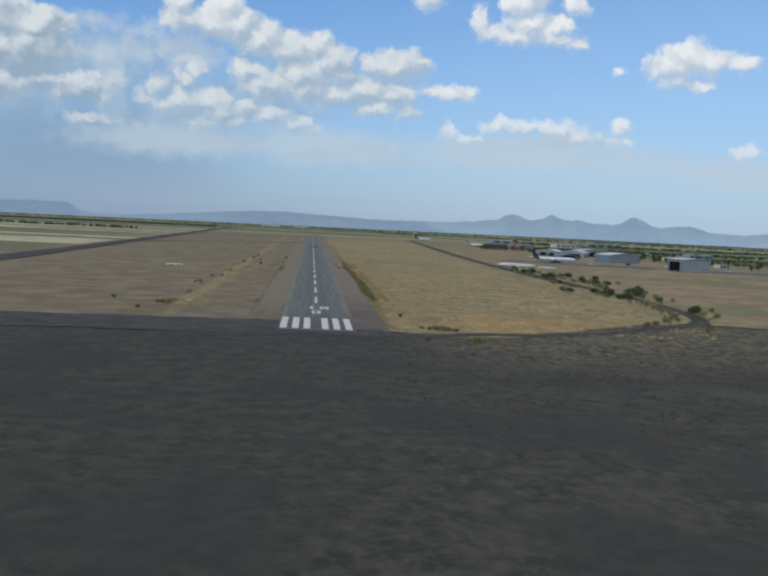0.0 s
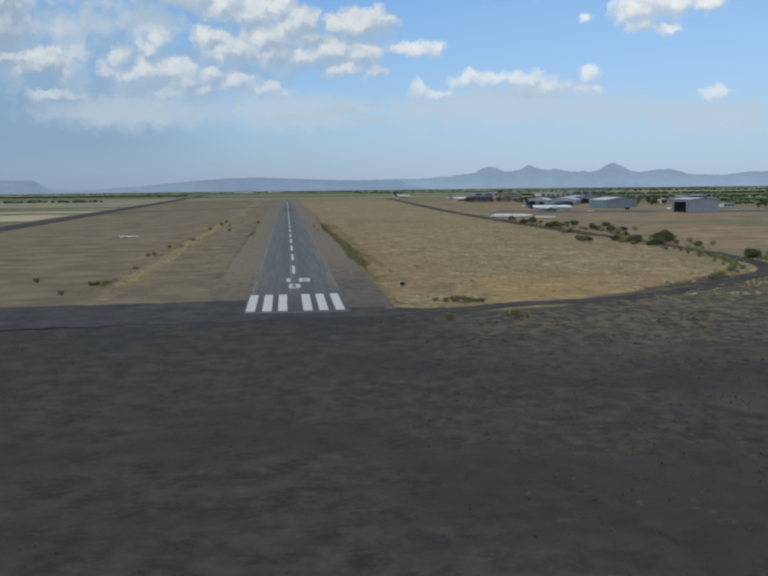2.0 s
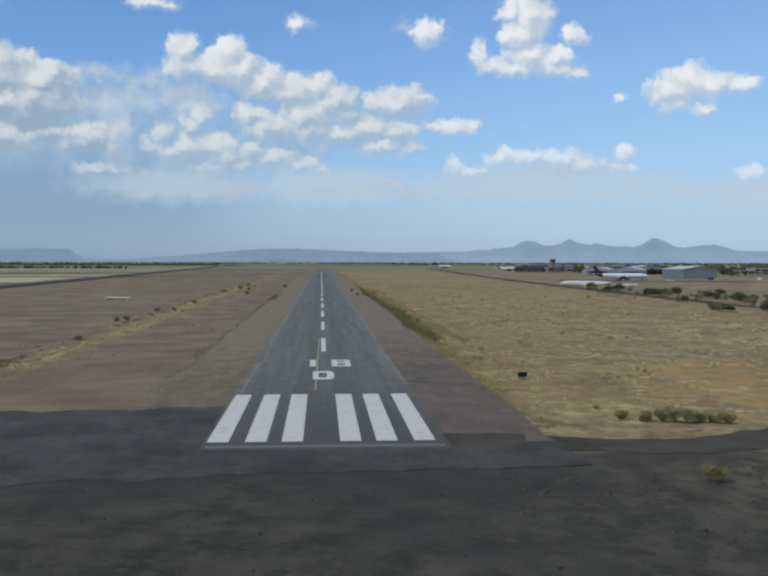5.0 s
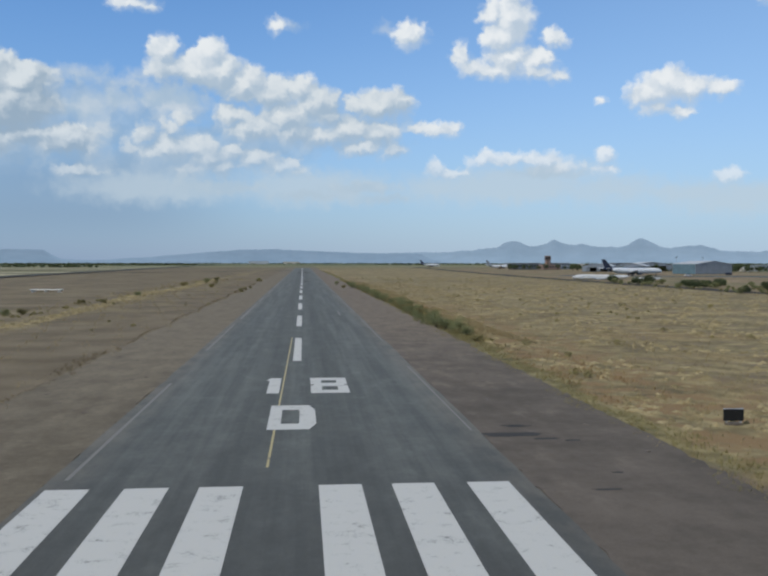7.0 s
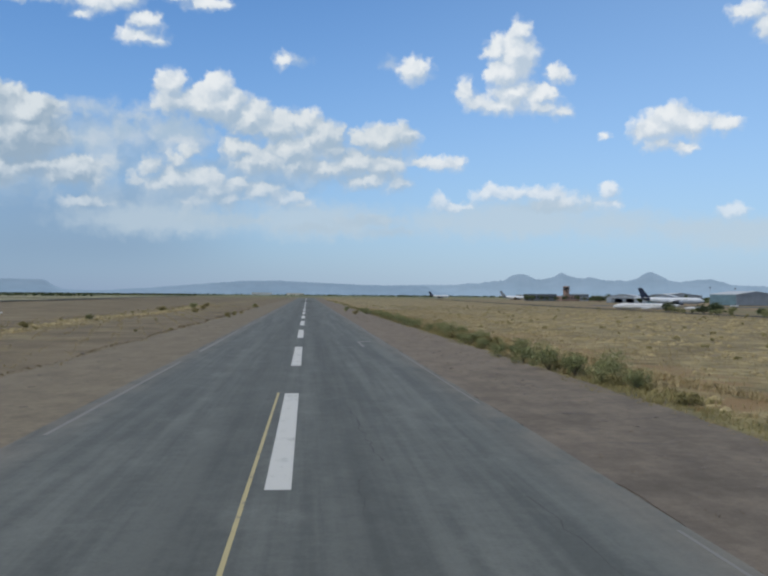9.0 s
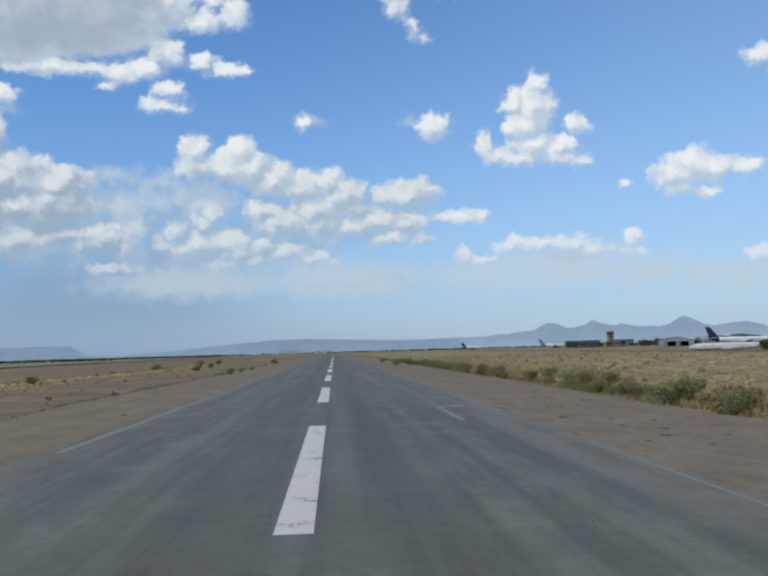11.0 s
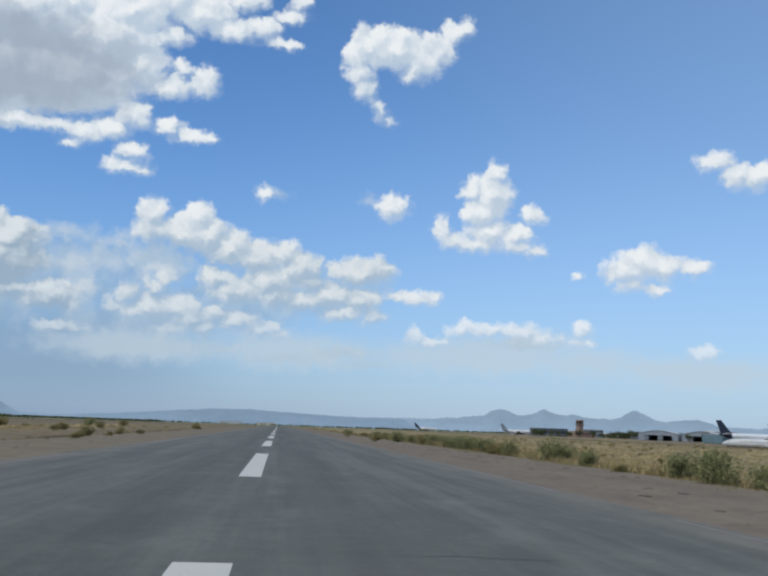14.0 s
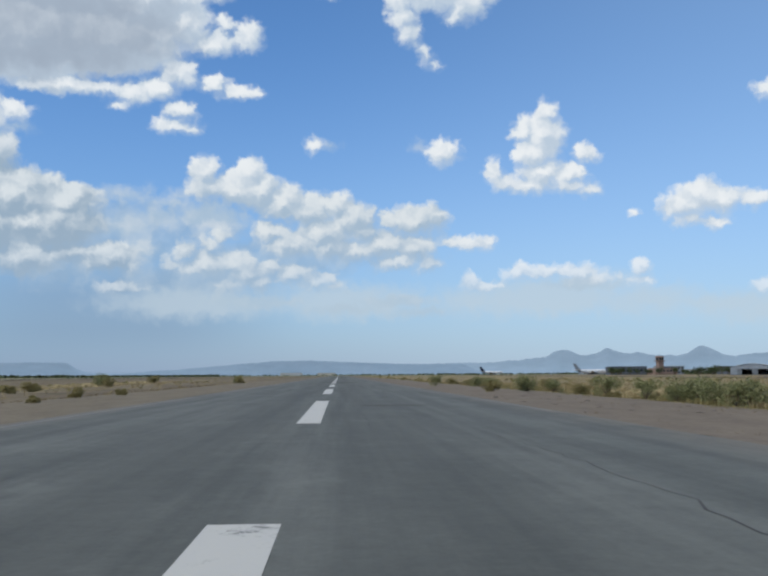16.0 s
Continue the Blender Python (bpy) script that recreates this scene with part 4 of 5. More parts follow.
# beside the perimeter road
KINDS.append(shrub(7, 4.2, 7.0, M_TREE, "large dark green bush beside the perimeter road", 1.8, 0.2))
USED.append(False)
for x, y in ((158, 393), (164, 372), (168, 360), (172, 352), (156, 345), (164, 293), (172, 292), (178, 288), (163, 262), (163, 209), (167, 214), (171, 218), (162, 186), (151, 176), (182, 330),
             (145.5, 205), (146, 188), (165, 200), (147, 173), (163, 164), (150, 335), (159, 339), (145, 278), (166, 303), (167, 277), (161, 245), (150, 390), (152, 424),
             (128, 211), (132, 212), (153, 96), (160, 122)):
    plant(5, x + prnd.uniform(-2, 2), y + prnd.uniform(-4, 4), prnd.uniform(0.5, 1.0), prnd.uniform(0, 360))
    for _ in range(2):
        plant(prnd.choice((0, 2, 1)), x + prnd.uniform(-7, 7), y + prnd.uniform(-9, 9), prnd.uniform(0.9, 1.5), prnd.uniform(0, 360))
for _ in range(70):
    y = prnd.uniform(20, 460)
    plant(prnd.choice((0, 1, 3)), 144 + min(y, 200) * 0.05 + prnd.choice((-1, 1)) * prnd.uniform(5.5, 9) - max(0, 90 - y) * 0.42, y, prnd.uniform(0.5, 1.0), prnd.uniform(0, 360))
# green growth inside the bend
for x, y in ((112, 44), (118, 51), (123, 58), (128, 65), (133, 72), (136, 80), (138, 87), (140, 95), (142, 103), (143, 111), (144, 119), (145, 130), (146, 141)):
    plant(prnd.choice((0, 1, 2)), x + prnd.uniform(-1.5, 1.5), y + prnd.uniform(-2, 2), prnd.uniform(0.8, 1.3), prnd.uniform(0, 360))
    plant(prnd.choice((1, 3)), x + prnd.uniform(-4, 1), y + prnd.uniform(-3, 3), prnd.uniform(0.7, 1.1), prnd.uniform(0, 360))
# at the threshold and on the left
for x, y, k, s in ((36, 8.3, 0, 0.9), (34.8, 8.8, 1, 0.9), (37.2, 8.1, 1, 0.9), (33.2, 9.4, 3, 0.9), (38.6, 8.0, 1, 0.8), (31.0, 10.5, 3, 0.8), (41, 7.6, 3, 0.9), (40, 7.9, 4, 1.0), (29.5, -16, 3, 1.0), (43, -15, 3, 1.2), (45, -16, 1, 0.7),
                   (-52, 60, 3, 1.2), (-50, 62, 1, 0.9), (-54, 61, 4, 1.3), (-49.4, 109, 4, 1.0), (-53.6, 163, 1, 0.9), (-52, 168, 3, 1.0), (-51.6, 214, 4, 1.2), (-57, 41, 4, 1.2),
                   (-70.8, 72.4, 1, 0.9), (-47, 216, 3, 0.9), (-46.5, 262, 1, 0.9), (-46.5, 365, 3, 1.5), (-44, 430, 1, 1.5), (-44, 480, 3, 1.5), (-19.5, 299, 4, 0.8), (-20, 305, 3, 0.9), (-18.5, 311, 4, 0.7), (-19.7, 325, 3, 0.8),
                   (-34.9, 360, 3, 1.0), (-34.5, 352, 4, 1.0), (-38, 411, 3, 1.2), (-21, 460, 1, 1.2), (-20.5, 456, 3, 1.3), (-18.5, 291, 4, 0.7), (-18.4, 335, 4, 0.8), (-36, 366, 4, 1.1)):
    plant(k, x, y, s, prnd.uniform(0, 360))
for _ in range(120):
    y = prnd.choice((prnd.uniform(55, 75), prnd.uniform(130, 240), prnd.uniform(330, 480), prnd.uniform(50, 640)))
    plant(prnd.choice((3, 4, 4)), -50 + y * 0.003 + prnd.gauss(0, 0.9), y, prnd.uniform(0.5, 1.0), prnd.uniform(0, 360), True)
for _ in range(26):
    plant(prnd.choice((3, 4)), prnd.uniform(-48, -21), prnd.uniform(120, 520), prnd.uniform(0.3, 0.7), prnd.uniform(0, 360), True)


def low_bushes():
    r = random.Random(31)
    verts, faces = [], []
    for x, y, w, h in LOW:
        for _ in range(4):
            a, d = r.uniform(0, 6.28), w * 0.28 * r.random()
            leaf_cloud(verts, faces, r, (x + math.cos(a) * d, y + math.sin(a) * d, h * r.uniform(0.25, 0.6) - 0.1), (w * 0.28, w * 0.28, h * 0.35), 26, 0.13)
    tagged(raw("low_bushes", verts, faces, M_LEAF2), "scattered low dry bushes across the grassland", "bushes", kind="stuff")


low_bushes()


def tufts(name, label, mat, count, area, size, seed, keep=None, low=1.0):
    """Grass clumps: a handful of bent blades each, all in one mesh."""
    r = np.random.RandomState(seed)
    x0, x1, y0, y1 = area
    px, py = r.uniform(x0, x1, count * 2), r.uniform(y0, y1, count * 2)
    ok = np.ones(count * 2, bool) if keep is None else keep(px, py)
    px, py = px[ok][:count], py[ok][:count]
    n_, blades = len(px), 6
    s = size * r.uniform(0.5, 1.4, n_)
    a = r.uniform(0, 6.283, (n_, blades))
    lean = r.uniform(0.3, 1.1, (n_, blades)) * s[:, None] * low
    hh = r.uniform(0.6, 1.2, (n_, blades)) * s[:, None] / low
    w = 0.11 * low * s[:, None] * np.ones((n_, blades))
    bx, by = px[:, None] + np.cos(a) * s[:, None] * 0.25, py[:, None] + np.sin(a) * s[:, None] * 0.25
    dx, dy = -np.sin(a) * w, np.cos(a) * w
    v = np.empty((n_, blades, 3, 3))
    v[:, :, 0] = np.stack([bx - dx, by - dy, np.full_like(bx, -0.1)], -1)
    v[:, :, 1] = np.stack([bx + dx, by + dy, np.full_like(bx, -0.1)], -1)
    v[:, :, 2] = np.stack([bx + np.cos(a) * lean, by + np.sin(a) * lean, hh], -1)
    v = v.reshape(-1, 3)
    me = bpy.data.meshes.new(name)
    k = len(v) // 3
    me.vertices.add(len(v))
    me.vertices.foreach_set("co", v.ravel())
    me.loops.add(len(v))
    me.loops.foreach_set("vertex_index", np.arange(len(v)))
    me.polygons.add(k)
    me.polygons.foreach_set("loop_start", np.arange(k) * 3)
    me.polygons.foreach_set("loop_total", np.full(k, 3))
    me.update(calc_edges=True)
    me.materials.append(mat)
    return tagged(new(name, me), label, "grass", kind="stuff")


def off_road(px, py):
    return np.abs(px - np.interp(py, [0, 50, 73, 115, 190, 420], [60, 125, 143, 152, 155, 150])) > 6.5


tufts("dry_grass", "golden dry grass tufts beside the runway", M_STRAW, 15000, (20.2, 48, 20, 430), 0.12, 1)
tufts("dry_grass", "golden dry grass tufts over the wide field", M_STRAW, 9000, (46, 150, 15, 560), 0.17, 2, off_road)
tufts("weeds", "rusty weeds among the dry grass", M_RUST, 1400, (22, 140, 15, 520), 0.18, 3, off_road)
def mounds(name, label, mat, count, area, seed, keep):
    """Low mats of flattened straw: uneven, elongated humps, all in one mesh."""
    r = random.Random(seed)
    x0, x1, y0, y1 = area
    verts, faces = [], []
    while count:
        x, y = r.uniform(x0, x1), r.uniform(y0, y1)
        if not keep(np.array([x]), np.array([y]))[0]:
            continue
        count -= 1
        g, long, wide, high, turn = ground_height(x, y), r.uniform(0.3, 0.7) * r.choice((0.7, 1.0, 1.0, 2.0)), r.uniform(0.22, 0.55), r.uniform(0.08, 0.26), r.uniform(-0.9, 0.9)
        o = len(verts)
        for ring, up in ((1.0, -0.12), (0.62, 0.55), (0.25, 0.95)):
            for k in range(9):
                a = k * 0.698 + r.uniform(-0.2, 0.2)
                q = ring * r.uniform(0.75, 1.2)
                u, v = math.cos(a) * long * q, math.sin(a) * wide * q
                verts.append((x + u * math.cos(turn) - v * math.sin(turn), y + u * math.sin(turn) + v * math.cos(turn), g + high * up * r.uniform(0.8, 1.2) - (0.06 if up < 0 else 0)))
        verts.append((x, y, g + high))
        for k in range(9):
            n_ = (k + 1) % 9
            faces += [(o + k, o + n_, o + 9 + n_, o + 9 + k), (o + 9 + k, o + 9 + n_, o + 18 + n_, o + 18 + k), (o + 18 + k, o + 18 + n_, o + 27)]
    ob = raw(name, verts, faces, mat)
    ob.data.polygons.foreach_set("use_smooth", [True] * len(ob.data.polygons))
    return tagged(ob, label, "grass", kind="stuff")


mounds("straw_mats", "pale flattened straw mats across the field", M_PALE, 5200, (23.5, 128, 10, 380), 12,
       lambda x, y: (np.sin(x * 0.31 + 1.7 * np.sin(y * 0.07)) + np.sin(y * 0.23 + x * 0.11) + 0.8 * np.sin(x * 0.83 - y * 0.41) > 0.25) & off_road(x, y))
mounds("straw_mats", "pale flattened straw mats beside the berm", M_PALE, 900, (-50, -41, 60, 480), 13,
       lambda x, y: (np.abs(x + 45.5 + 1.2 * np.sin(y * 0.03)) < 1.8))
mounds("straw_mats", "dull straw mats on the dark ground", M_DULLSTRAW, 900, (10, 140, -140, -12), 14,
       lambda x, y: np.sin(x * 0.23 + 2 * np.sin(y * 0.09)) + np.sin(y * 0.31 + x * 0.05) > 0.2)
tufts("edge_grass", "green and yellow verge grass at the soil edge", M_LEAF2, 9000, (19.6, 24.6, 6, 480), 0.125, 4, lambda x, y: np.abs(x - 21.9 - 0.9 * np.sin(y * 0.21) - 0.6 * np.sin(y * 0.83)) < 1.3)
tufts("dry_grass", "sparse dry grass on brown soil", M_STRAW, 6500, (-60, -19, 40, 520), 0.20, 5, lambda x, y: (np.abs(x + 47) < 8) | (np.sin(x * 1.7 + y * 0.31) > 0.55))
tufts("shoulder_weeds", "brown weeds along the broken shoulder edge", M_RUST, 3200, (-23, -19, 30, 420), 0.16, 9, lambda x, y: np.abs(x + 20.6 + 0.5 * np.sin(y * 0.17)) < 0.35 + 0.8 * (np.sin(y * 0.09) + np.sin(y * 0.031) > 0.9))
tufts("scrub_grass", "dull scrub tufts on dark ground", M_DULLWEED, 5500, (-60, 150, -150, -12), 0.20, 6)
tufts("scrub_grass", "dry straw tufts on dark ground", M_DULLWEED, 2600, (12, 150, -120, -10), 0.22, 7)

tufts("russet_grass", "russet dry weeds along the hedge", M_ORANGE, 2200, (22.5, 29, 45, 330), 0.17, 8, lambda x, y: np.sin(y * 0.11) + np.sin(y * 0.37 + 1) + np.sin(x * 0.9) > 0.2)

tufts("verge_grass", "tall golden grass between the shrubs", M_STRAW, 9000, (21.6, 30, 96, 430), 0.30, 15, lambda x, y: np.sin(y * 0.19 + x * 0.4) + np.sin(y * 0.053) + np.sin(x * 1.3 + y * 0.07) > -0.3)
tufts("verge_grass", "green and yellow grass under the shrubs", M_LEAF2, 3800, (21.3, 25.5, 104, 430), 0.27, 16, lambda x, y: np.sin(y * 0.23 + 1) + np.sin(y * 0.071) + np.sin(x * 1.7) > -0.2)
tufts("shoulder_weeds", "small brown weeds in the shoulder's joints", M_RUST, 900, (12.2, 20.9, 60, 340), 0.10, 17, lambda x, y: np.sin(y * 0.9) + np.sin(x * 0.8 + y * 0.13) > 0.4)
# loose stones and clods on the soil shoulders
srnd = random.Random(5)
stone_mesh = []
for k in range(3):
    bm = bmesh.new()
    bmesh.ops.create_icosphere(bm, subdivisions=1, radius=1.0)
    for v in bm.verts:
        v.co *= srnd.uniform(0.7, 1.2)
        v.co.z *= 0.55
    me = bpy.data.meshes.new("stone")
    bm.to_mesh(me)
    bm.free()
    me.materials.append(M_STONE)
    stone_mesh.append(me)
for _ in range(380):
    x = srnd.choice((srnd.uniform(12.5, 19.5), srnd.uniform(12.5, 19.5), srnd.uniform(-22, -12)))
    s = srnd.uniform(0.05, 0.2)
    o = tagged(new("stone", srnd.choice(stone_mesh)), "loose brown stone on the soil shoulder", "stone", "stones on the shoulder")
    o.matrix_basis = pose(x, srnd.uniform(35, 330), -0.01, 0, 0, srnd.uniform(0, 360)) @ Matrix.Diagonal((s * 1.4, s, s, 1))

for k, (x, y, rx, ry) in enumerate(((13.2, 40.7, 2.5, 0.75), (13.9, 43.5, 1.3, 0.4), (14.8, 39.2, 1.2, 0.35), (13.9, 43.2, 0.7, 0.3), (16.2, 38.6, 0.7, 0.3), (14.5, 27.4, 0.9, 0.22), (16.0, 30.6, 0.4, 0.2))):
    o = blot(x, y, rx, ry, 30 + k, 0.018, M_SPILL, None, "tar_spill", "")
    tagged(o, "black tar spill on the brown shoulder", "tar spill", "tar spills", kind="structure")


# ---------------- airfield things ----------------
def sign_board(m):
    e = thing("marker_board", "black marker board on a low concrete foot in dry grass", "sign", m)
    part("board", box(-0.62, 0.62, -0.09, 0.09, 0.14, 0.86, bevel=0.02), M_BLACK, e, "black painted board")
    part("frame", box(-0.66, 0.66, -0.05, 0.05, 0.84, 0.90, bevel=0.01), M_STEEL, e)
    for x in (-0.45, 0.45):
        part("leg", box(x - 0.05, x + 0.05, -0.05, 0.05, 0.0, 0.2), M_STEEL, e)
    part("foot", box(-0.5, 0.5, -0.2, 0.2, -0.15, 0.02, bevel=0.02), M_STONE, e, "weathered concrete foot")
    return e


sign_board(pose(27.9, 43.4, 0.0, 0, 0, -4))


def low_slab(m, w, d, h, label):
    e = thing("concrete_slab", label, "slab", m)
    part("slab_top", box(-w / 2, w / 2, -d / 2, d / 2, h - 0.25, h, bevel=0.03), M_CONC, e)
    for x in (-w * 0.42, 0, w * 0.42):
        part("pier", box(x - 0.3, x + 0.3, -d * 0.4, d * 0.4, -0.3, h - 0.25), M_CONC, e)
    return e


low_slab(pose(-82.5, 299, 0, 0, 0, 0), 10.0, 3.0, 0.75, "long pale concrete slab on short piers in the field")


def hulk(m):
    e = thing("fuselage", "stripped white aircraft fuselage lying beside the perimeter road", "airplane wreck", m)
    prof = [(-17, 0.2, 1.15), (-16.2, 0.7, 1.2), (-14.6, 1.25, 1.35), (-12, 1.55, 1.45), (9, 1.55, 1.45), (14, 1.0, 1.75), (17, 0.35, 2.1)]
    hull = part("hull", lathe(prof, 22), M_HULK, e, "weathered greyish white hull", True)
    part("cockpit_window", box(-15.0, -14.2, -0.9, 0.9, 2.0, 2.35, bevel=0.08), M_GLASS, hull)
    for i in range(18):
        part("cabin_window", box(-10.5 + i * 1.05, -10.2 + i * 1.05, -1.58, -1.4, 1.75, 2.1), M_GLASS, hull)
    part("wing_stub", slab([(3, -1.4, 0.5), (-2.5, -1.4, 0.5), (-1.5, -6.0, 0.45), (1.5, -6.0, 0.45)], 0.3, (0, 0, 1)), M_PLANE, e)
    for x in (-8, 6):
        part("cradle", box(x - 0.3, x + 0.3, -1.2, 1.2, -0.2, 0.25), M_DARKSHEET, e, "dark support cradle")
    return e


hulk(pose(168, 497, -0.15, 0, 0, -30) @ Matrix.Scale(0.95, 4))
hulk(pose(191, 486, -0.15, 0, 0, -14) @ Matrix.Scale(0.45, 4))


def airliner(m, label, tail_mat, length=41.0, group=""):
    """A twin-jet airliner, nose along +x, wheels on the ground at z 0."""
    e = thing("airliner", label, "airplane", m, group)
    h, zc, r = length / 2, 3.6, 1.95
    prof = [(-h, 0.25, zc + 1.3), (-h + 3, 0.8, zc + 1.05), (-h + 8, 1.55, zc + 0.45), (-h + 13, r, zc), (h - 6, r, zc), (h - 3.2, 1.72, zc - 0.12), (h - 1.2, 1.15, zc - 0.35), (h - 0.2, 0.45, zc - 0.5), (h, 0.12, zc - 0.55)]
    fus = part("fuselage", lathe(prof, 24), M_PLANE, e, "white fuselage", True)
    part("cockpit_window", box(h - 2.6, h - 1.75, -1.0, 1.0, zc + 0.55, zc + 0.95, bevel=0.1), M_GLASS, fus, "dark cockpit windows")
    part("fin", slab([(-h + 7.2, 0, zc + 1.6), (-h + 1.0, 0, zc + 1.6), (-h - 1.6, 0, zc + 8.0), (-h + 1.2, 0, zc + 8.0)], 0.34, (0, 1, 0)), tail_mat, e, "dark painted tail fin")
    part("tail_cone", lathe([(-h - 0.02, 0.28, zc + 1.3), (-h + 3, 0.83, zc + 1.05), (-h + 6.5, 1.38, zc + 0.62)], 20), tail_mat, e, "dark painted tail", True)
    for s in (-1, 1):
        part("wing", slab([(3.8, s * 1.6, zc - 1.1), (-3.6, s * 1.6, zc - 1.1), (-8.2, s * 17, zc + 0.5), (-6.6, s * 17, zc + 0.5)], 0.38, (0, 0, 1)), M_PLANE, e)
        part("tailplane", slab([(-h + 5.2, s * 0.6, zc + 1.4), (-h + 1.4, s * 0.6, zc + 1.4), (-h - 0.6, s * 6.8, zc + 1.9), (-h + 1.0, s * 6.8, zc + 1.9)], 0.22, (0, 0, 1)), M_PLANE, e)
        eng = part("engine", lathe([(5.6, 0.95, zc - 1.9), (5.2, 1.1, zc - 1.9), (3.2, 1.1, zc - 1.9), (1.2, 0.65, zc - 1.85)], 16), M_ENGINE, e, "dark engine nacelle", True)
        eng.location = (-1.5, s * 5.2, 0)
        for x in (-2.2,):
            part("main_gear", box(x - 0.12, x + 0.12, s * 2.7 - 0.12, s * 2.7 + 0.12, 0.5, zc - 1.0), M_STEEL, e)
            for dy in (-0.3, 0.3):
                w = part("wheel", lathe([(-0.17, 0.5, 0), (-0.19, 0.56, 0), (0.19, 0.56, 0), (0.17, 0.5, 0)], 14), M_RUBBER, e)
                w.matrix_basis = pose(x, s * 2.7 + dy, 0.56, 0, 0, 90)
    part("nose_gear", box(h - 5.1, h - 4.9, -0.1, 0.1, 0.4, zc - 1.5), M_STEEL, e)
    w = part("wheel", lathe([(-0.3, 0.36, 0), (-0.32, 0.42, 0), (0.32, 0.42, 0), (0.3, 0.36, 0)], 14), M_RUBBER, e)
    w.matrix_basis = pose(h - 5.0, 0, 0.42, 0, 0, 90)
    for i in range(22):
        part("cabin_window", box(-h + 9 + i * 1.15, -h + 9.32 + i * 1.15, -r - 0.02, -r + 0.1, zc + 0.42, zc + 0.82), M_GLASS, fus)
    return e


airliner(pose(236.0, 632.0, -0.1, 0, 0, 11), "parked white airliner with a dark blue tail fin", M_NAVY, 47.0)
airliner(pose(260.0, 1190.0, -0.1, 0, 0, 10), "distant white airliner parked by the terminal", M_SHEET, 38.0)
airliner(pose(218.0, 1560.0, -0.1, 0, 0, 10), "distant parked white airliner with a dark tail", M_NAVY, 34.0)


def hangar(m, w, d, eave, ridge, label, wall=M_SHEET, roof=M_ROOF, side=None, doors=1, arch=False, open_side=False):
    """A sheet-metal hangar over x 0..w, y 0..d with its front at y 0."""
    e = thing("hangar", label, "hangar", m)
    t = 0.3
    k = 12 if arch else 2
    prof = [(w * i / k, eave + (ridge - eave) * (math.sin(math.pi * i / k) if arch else 1 - abs(2 * i / k - 1))) for i in range(k + 1)]

    def gable(y, name, gaps):
        bm = bmesh.new()
        xs = sorted({0.0, w, *(v for g in gaps for v in g[:2]), *(p[0] for p in prof)})
        top = lambda x: np.interp(x, [p[0] for p in prof], [p[1] for p in prof])
        for xa, xb in zip(xs, xs[1:]):
            lo = 0.0
            for g in gaps:
                if g[0] <= xa and xb <= g[1]:
                    lo = g[2]
            q = [(xa, y, lo), (xb, y, lo), (xb, y, float(top(xb))), (xa, y, float(top(xa)))]
            f0 = [bm.verts.new(v) for v in q]
            f1 = [bm.verts.new((v[0], v[1] + t, v[2])) for v in q]
            bm.faces.new(f0)
            bm.faces.new(f1[::-1])
            bm.faces.new((f0[1], f0[0], f1[0], f1[1]))
            bm.faces.new((f0[0], f0[3], f1[3], f1[0]))
            bm.faces.new((f0[2], f0[1], f1[1], f1[2]))
        bmesh.ops.remove_doubles(bm, verts=bm.verts, dist=1e-3)
        return part(name, bm, wall, e)

    gaps = []
    if doors:
        dw = w * 0.72 / doors
        gaps = [(w * 0.14 + i * dw + 0.3, w * 0.14 + (i + 1) * dw - 0.3, eave * 0.78) for i in range(doors)]
    gable(0.0, "front_wall", gaps)
    gable(d - t, "back_wall", [])
    for g in gaps:
        leaf = part("sliding_door", box(g[0], g[0] + (g[1] - g[0]) * 0.3, 0.35, 0.5, 0.0, g[2]), side or M_DARKSHEET, e, "half-open sliding door")
    sm = side or wall
    if open_side:
        part("side_wall", box(0, t, t, d * 0.2, 0, eave), sm, e)
        part("side_wall", box(0, t, d * 0.85, d - t, 0, eave), sm, e)
        part("lintel", box(0, t, d * 0.2, d * 0.85, eave * 0.8, eave), sm, e)
    else:
        part("side_wall", box(0, t, t, d - t, 0, eave), sm, e)
    part("side_wall", box(w - t, w, t, d - t, 0, eave), wall, e)
    part("floor", box(t, w - t, t, d - t, -0.2, 0.05), M_INSIDE, e)
    bm = bmesh.new()
    ring = [[bm.verts.new((xa, ya, za + up)) for ya, up in ((-0.5, 0.02), (-0.5, 0.24), (d + 0.5, 0.24), (d + 0.5, 0.02))] for xa, za in prof]
    for a, c in zip(ring, ring[1:]):
        for i in range(4):
            bm.faces.new((a[i], c[i], c[(i + 1) % 4], a[(i + 1) % 4]))
    bm.faces.new(ring[0])
    bm.faces.new(ring[-1][::-1])
    part("roof", bm, roof, e, "pale sheet roof")
    # ribs of the sheet walls
    for i in range(1, int(w / 3.0)):
        x = i * 3.0
        if not any(g[0] - 0.1 < x < g[1] + 0.1 for g in gaps):
            part("rib", box(x - 0.06, x + 0.06, -0.08, 0.0, 0.0, eave), wall, e)
    return e


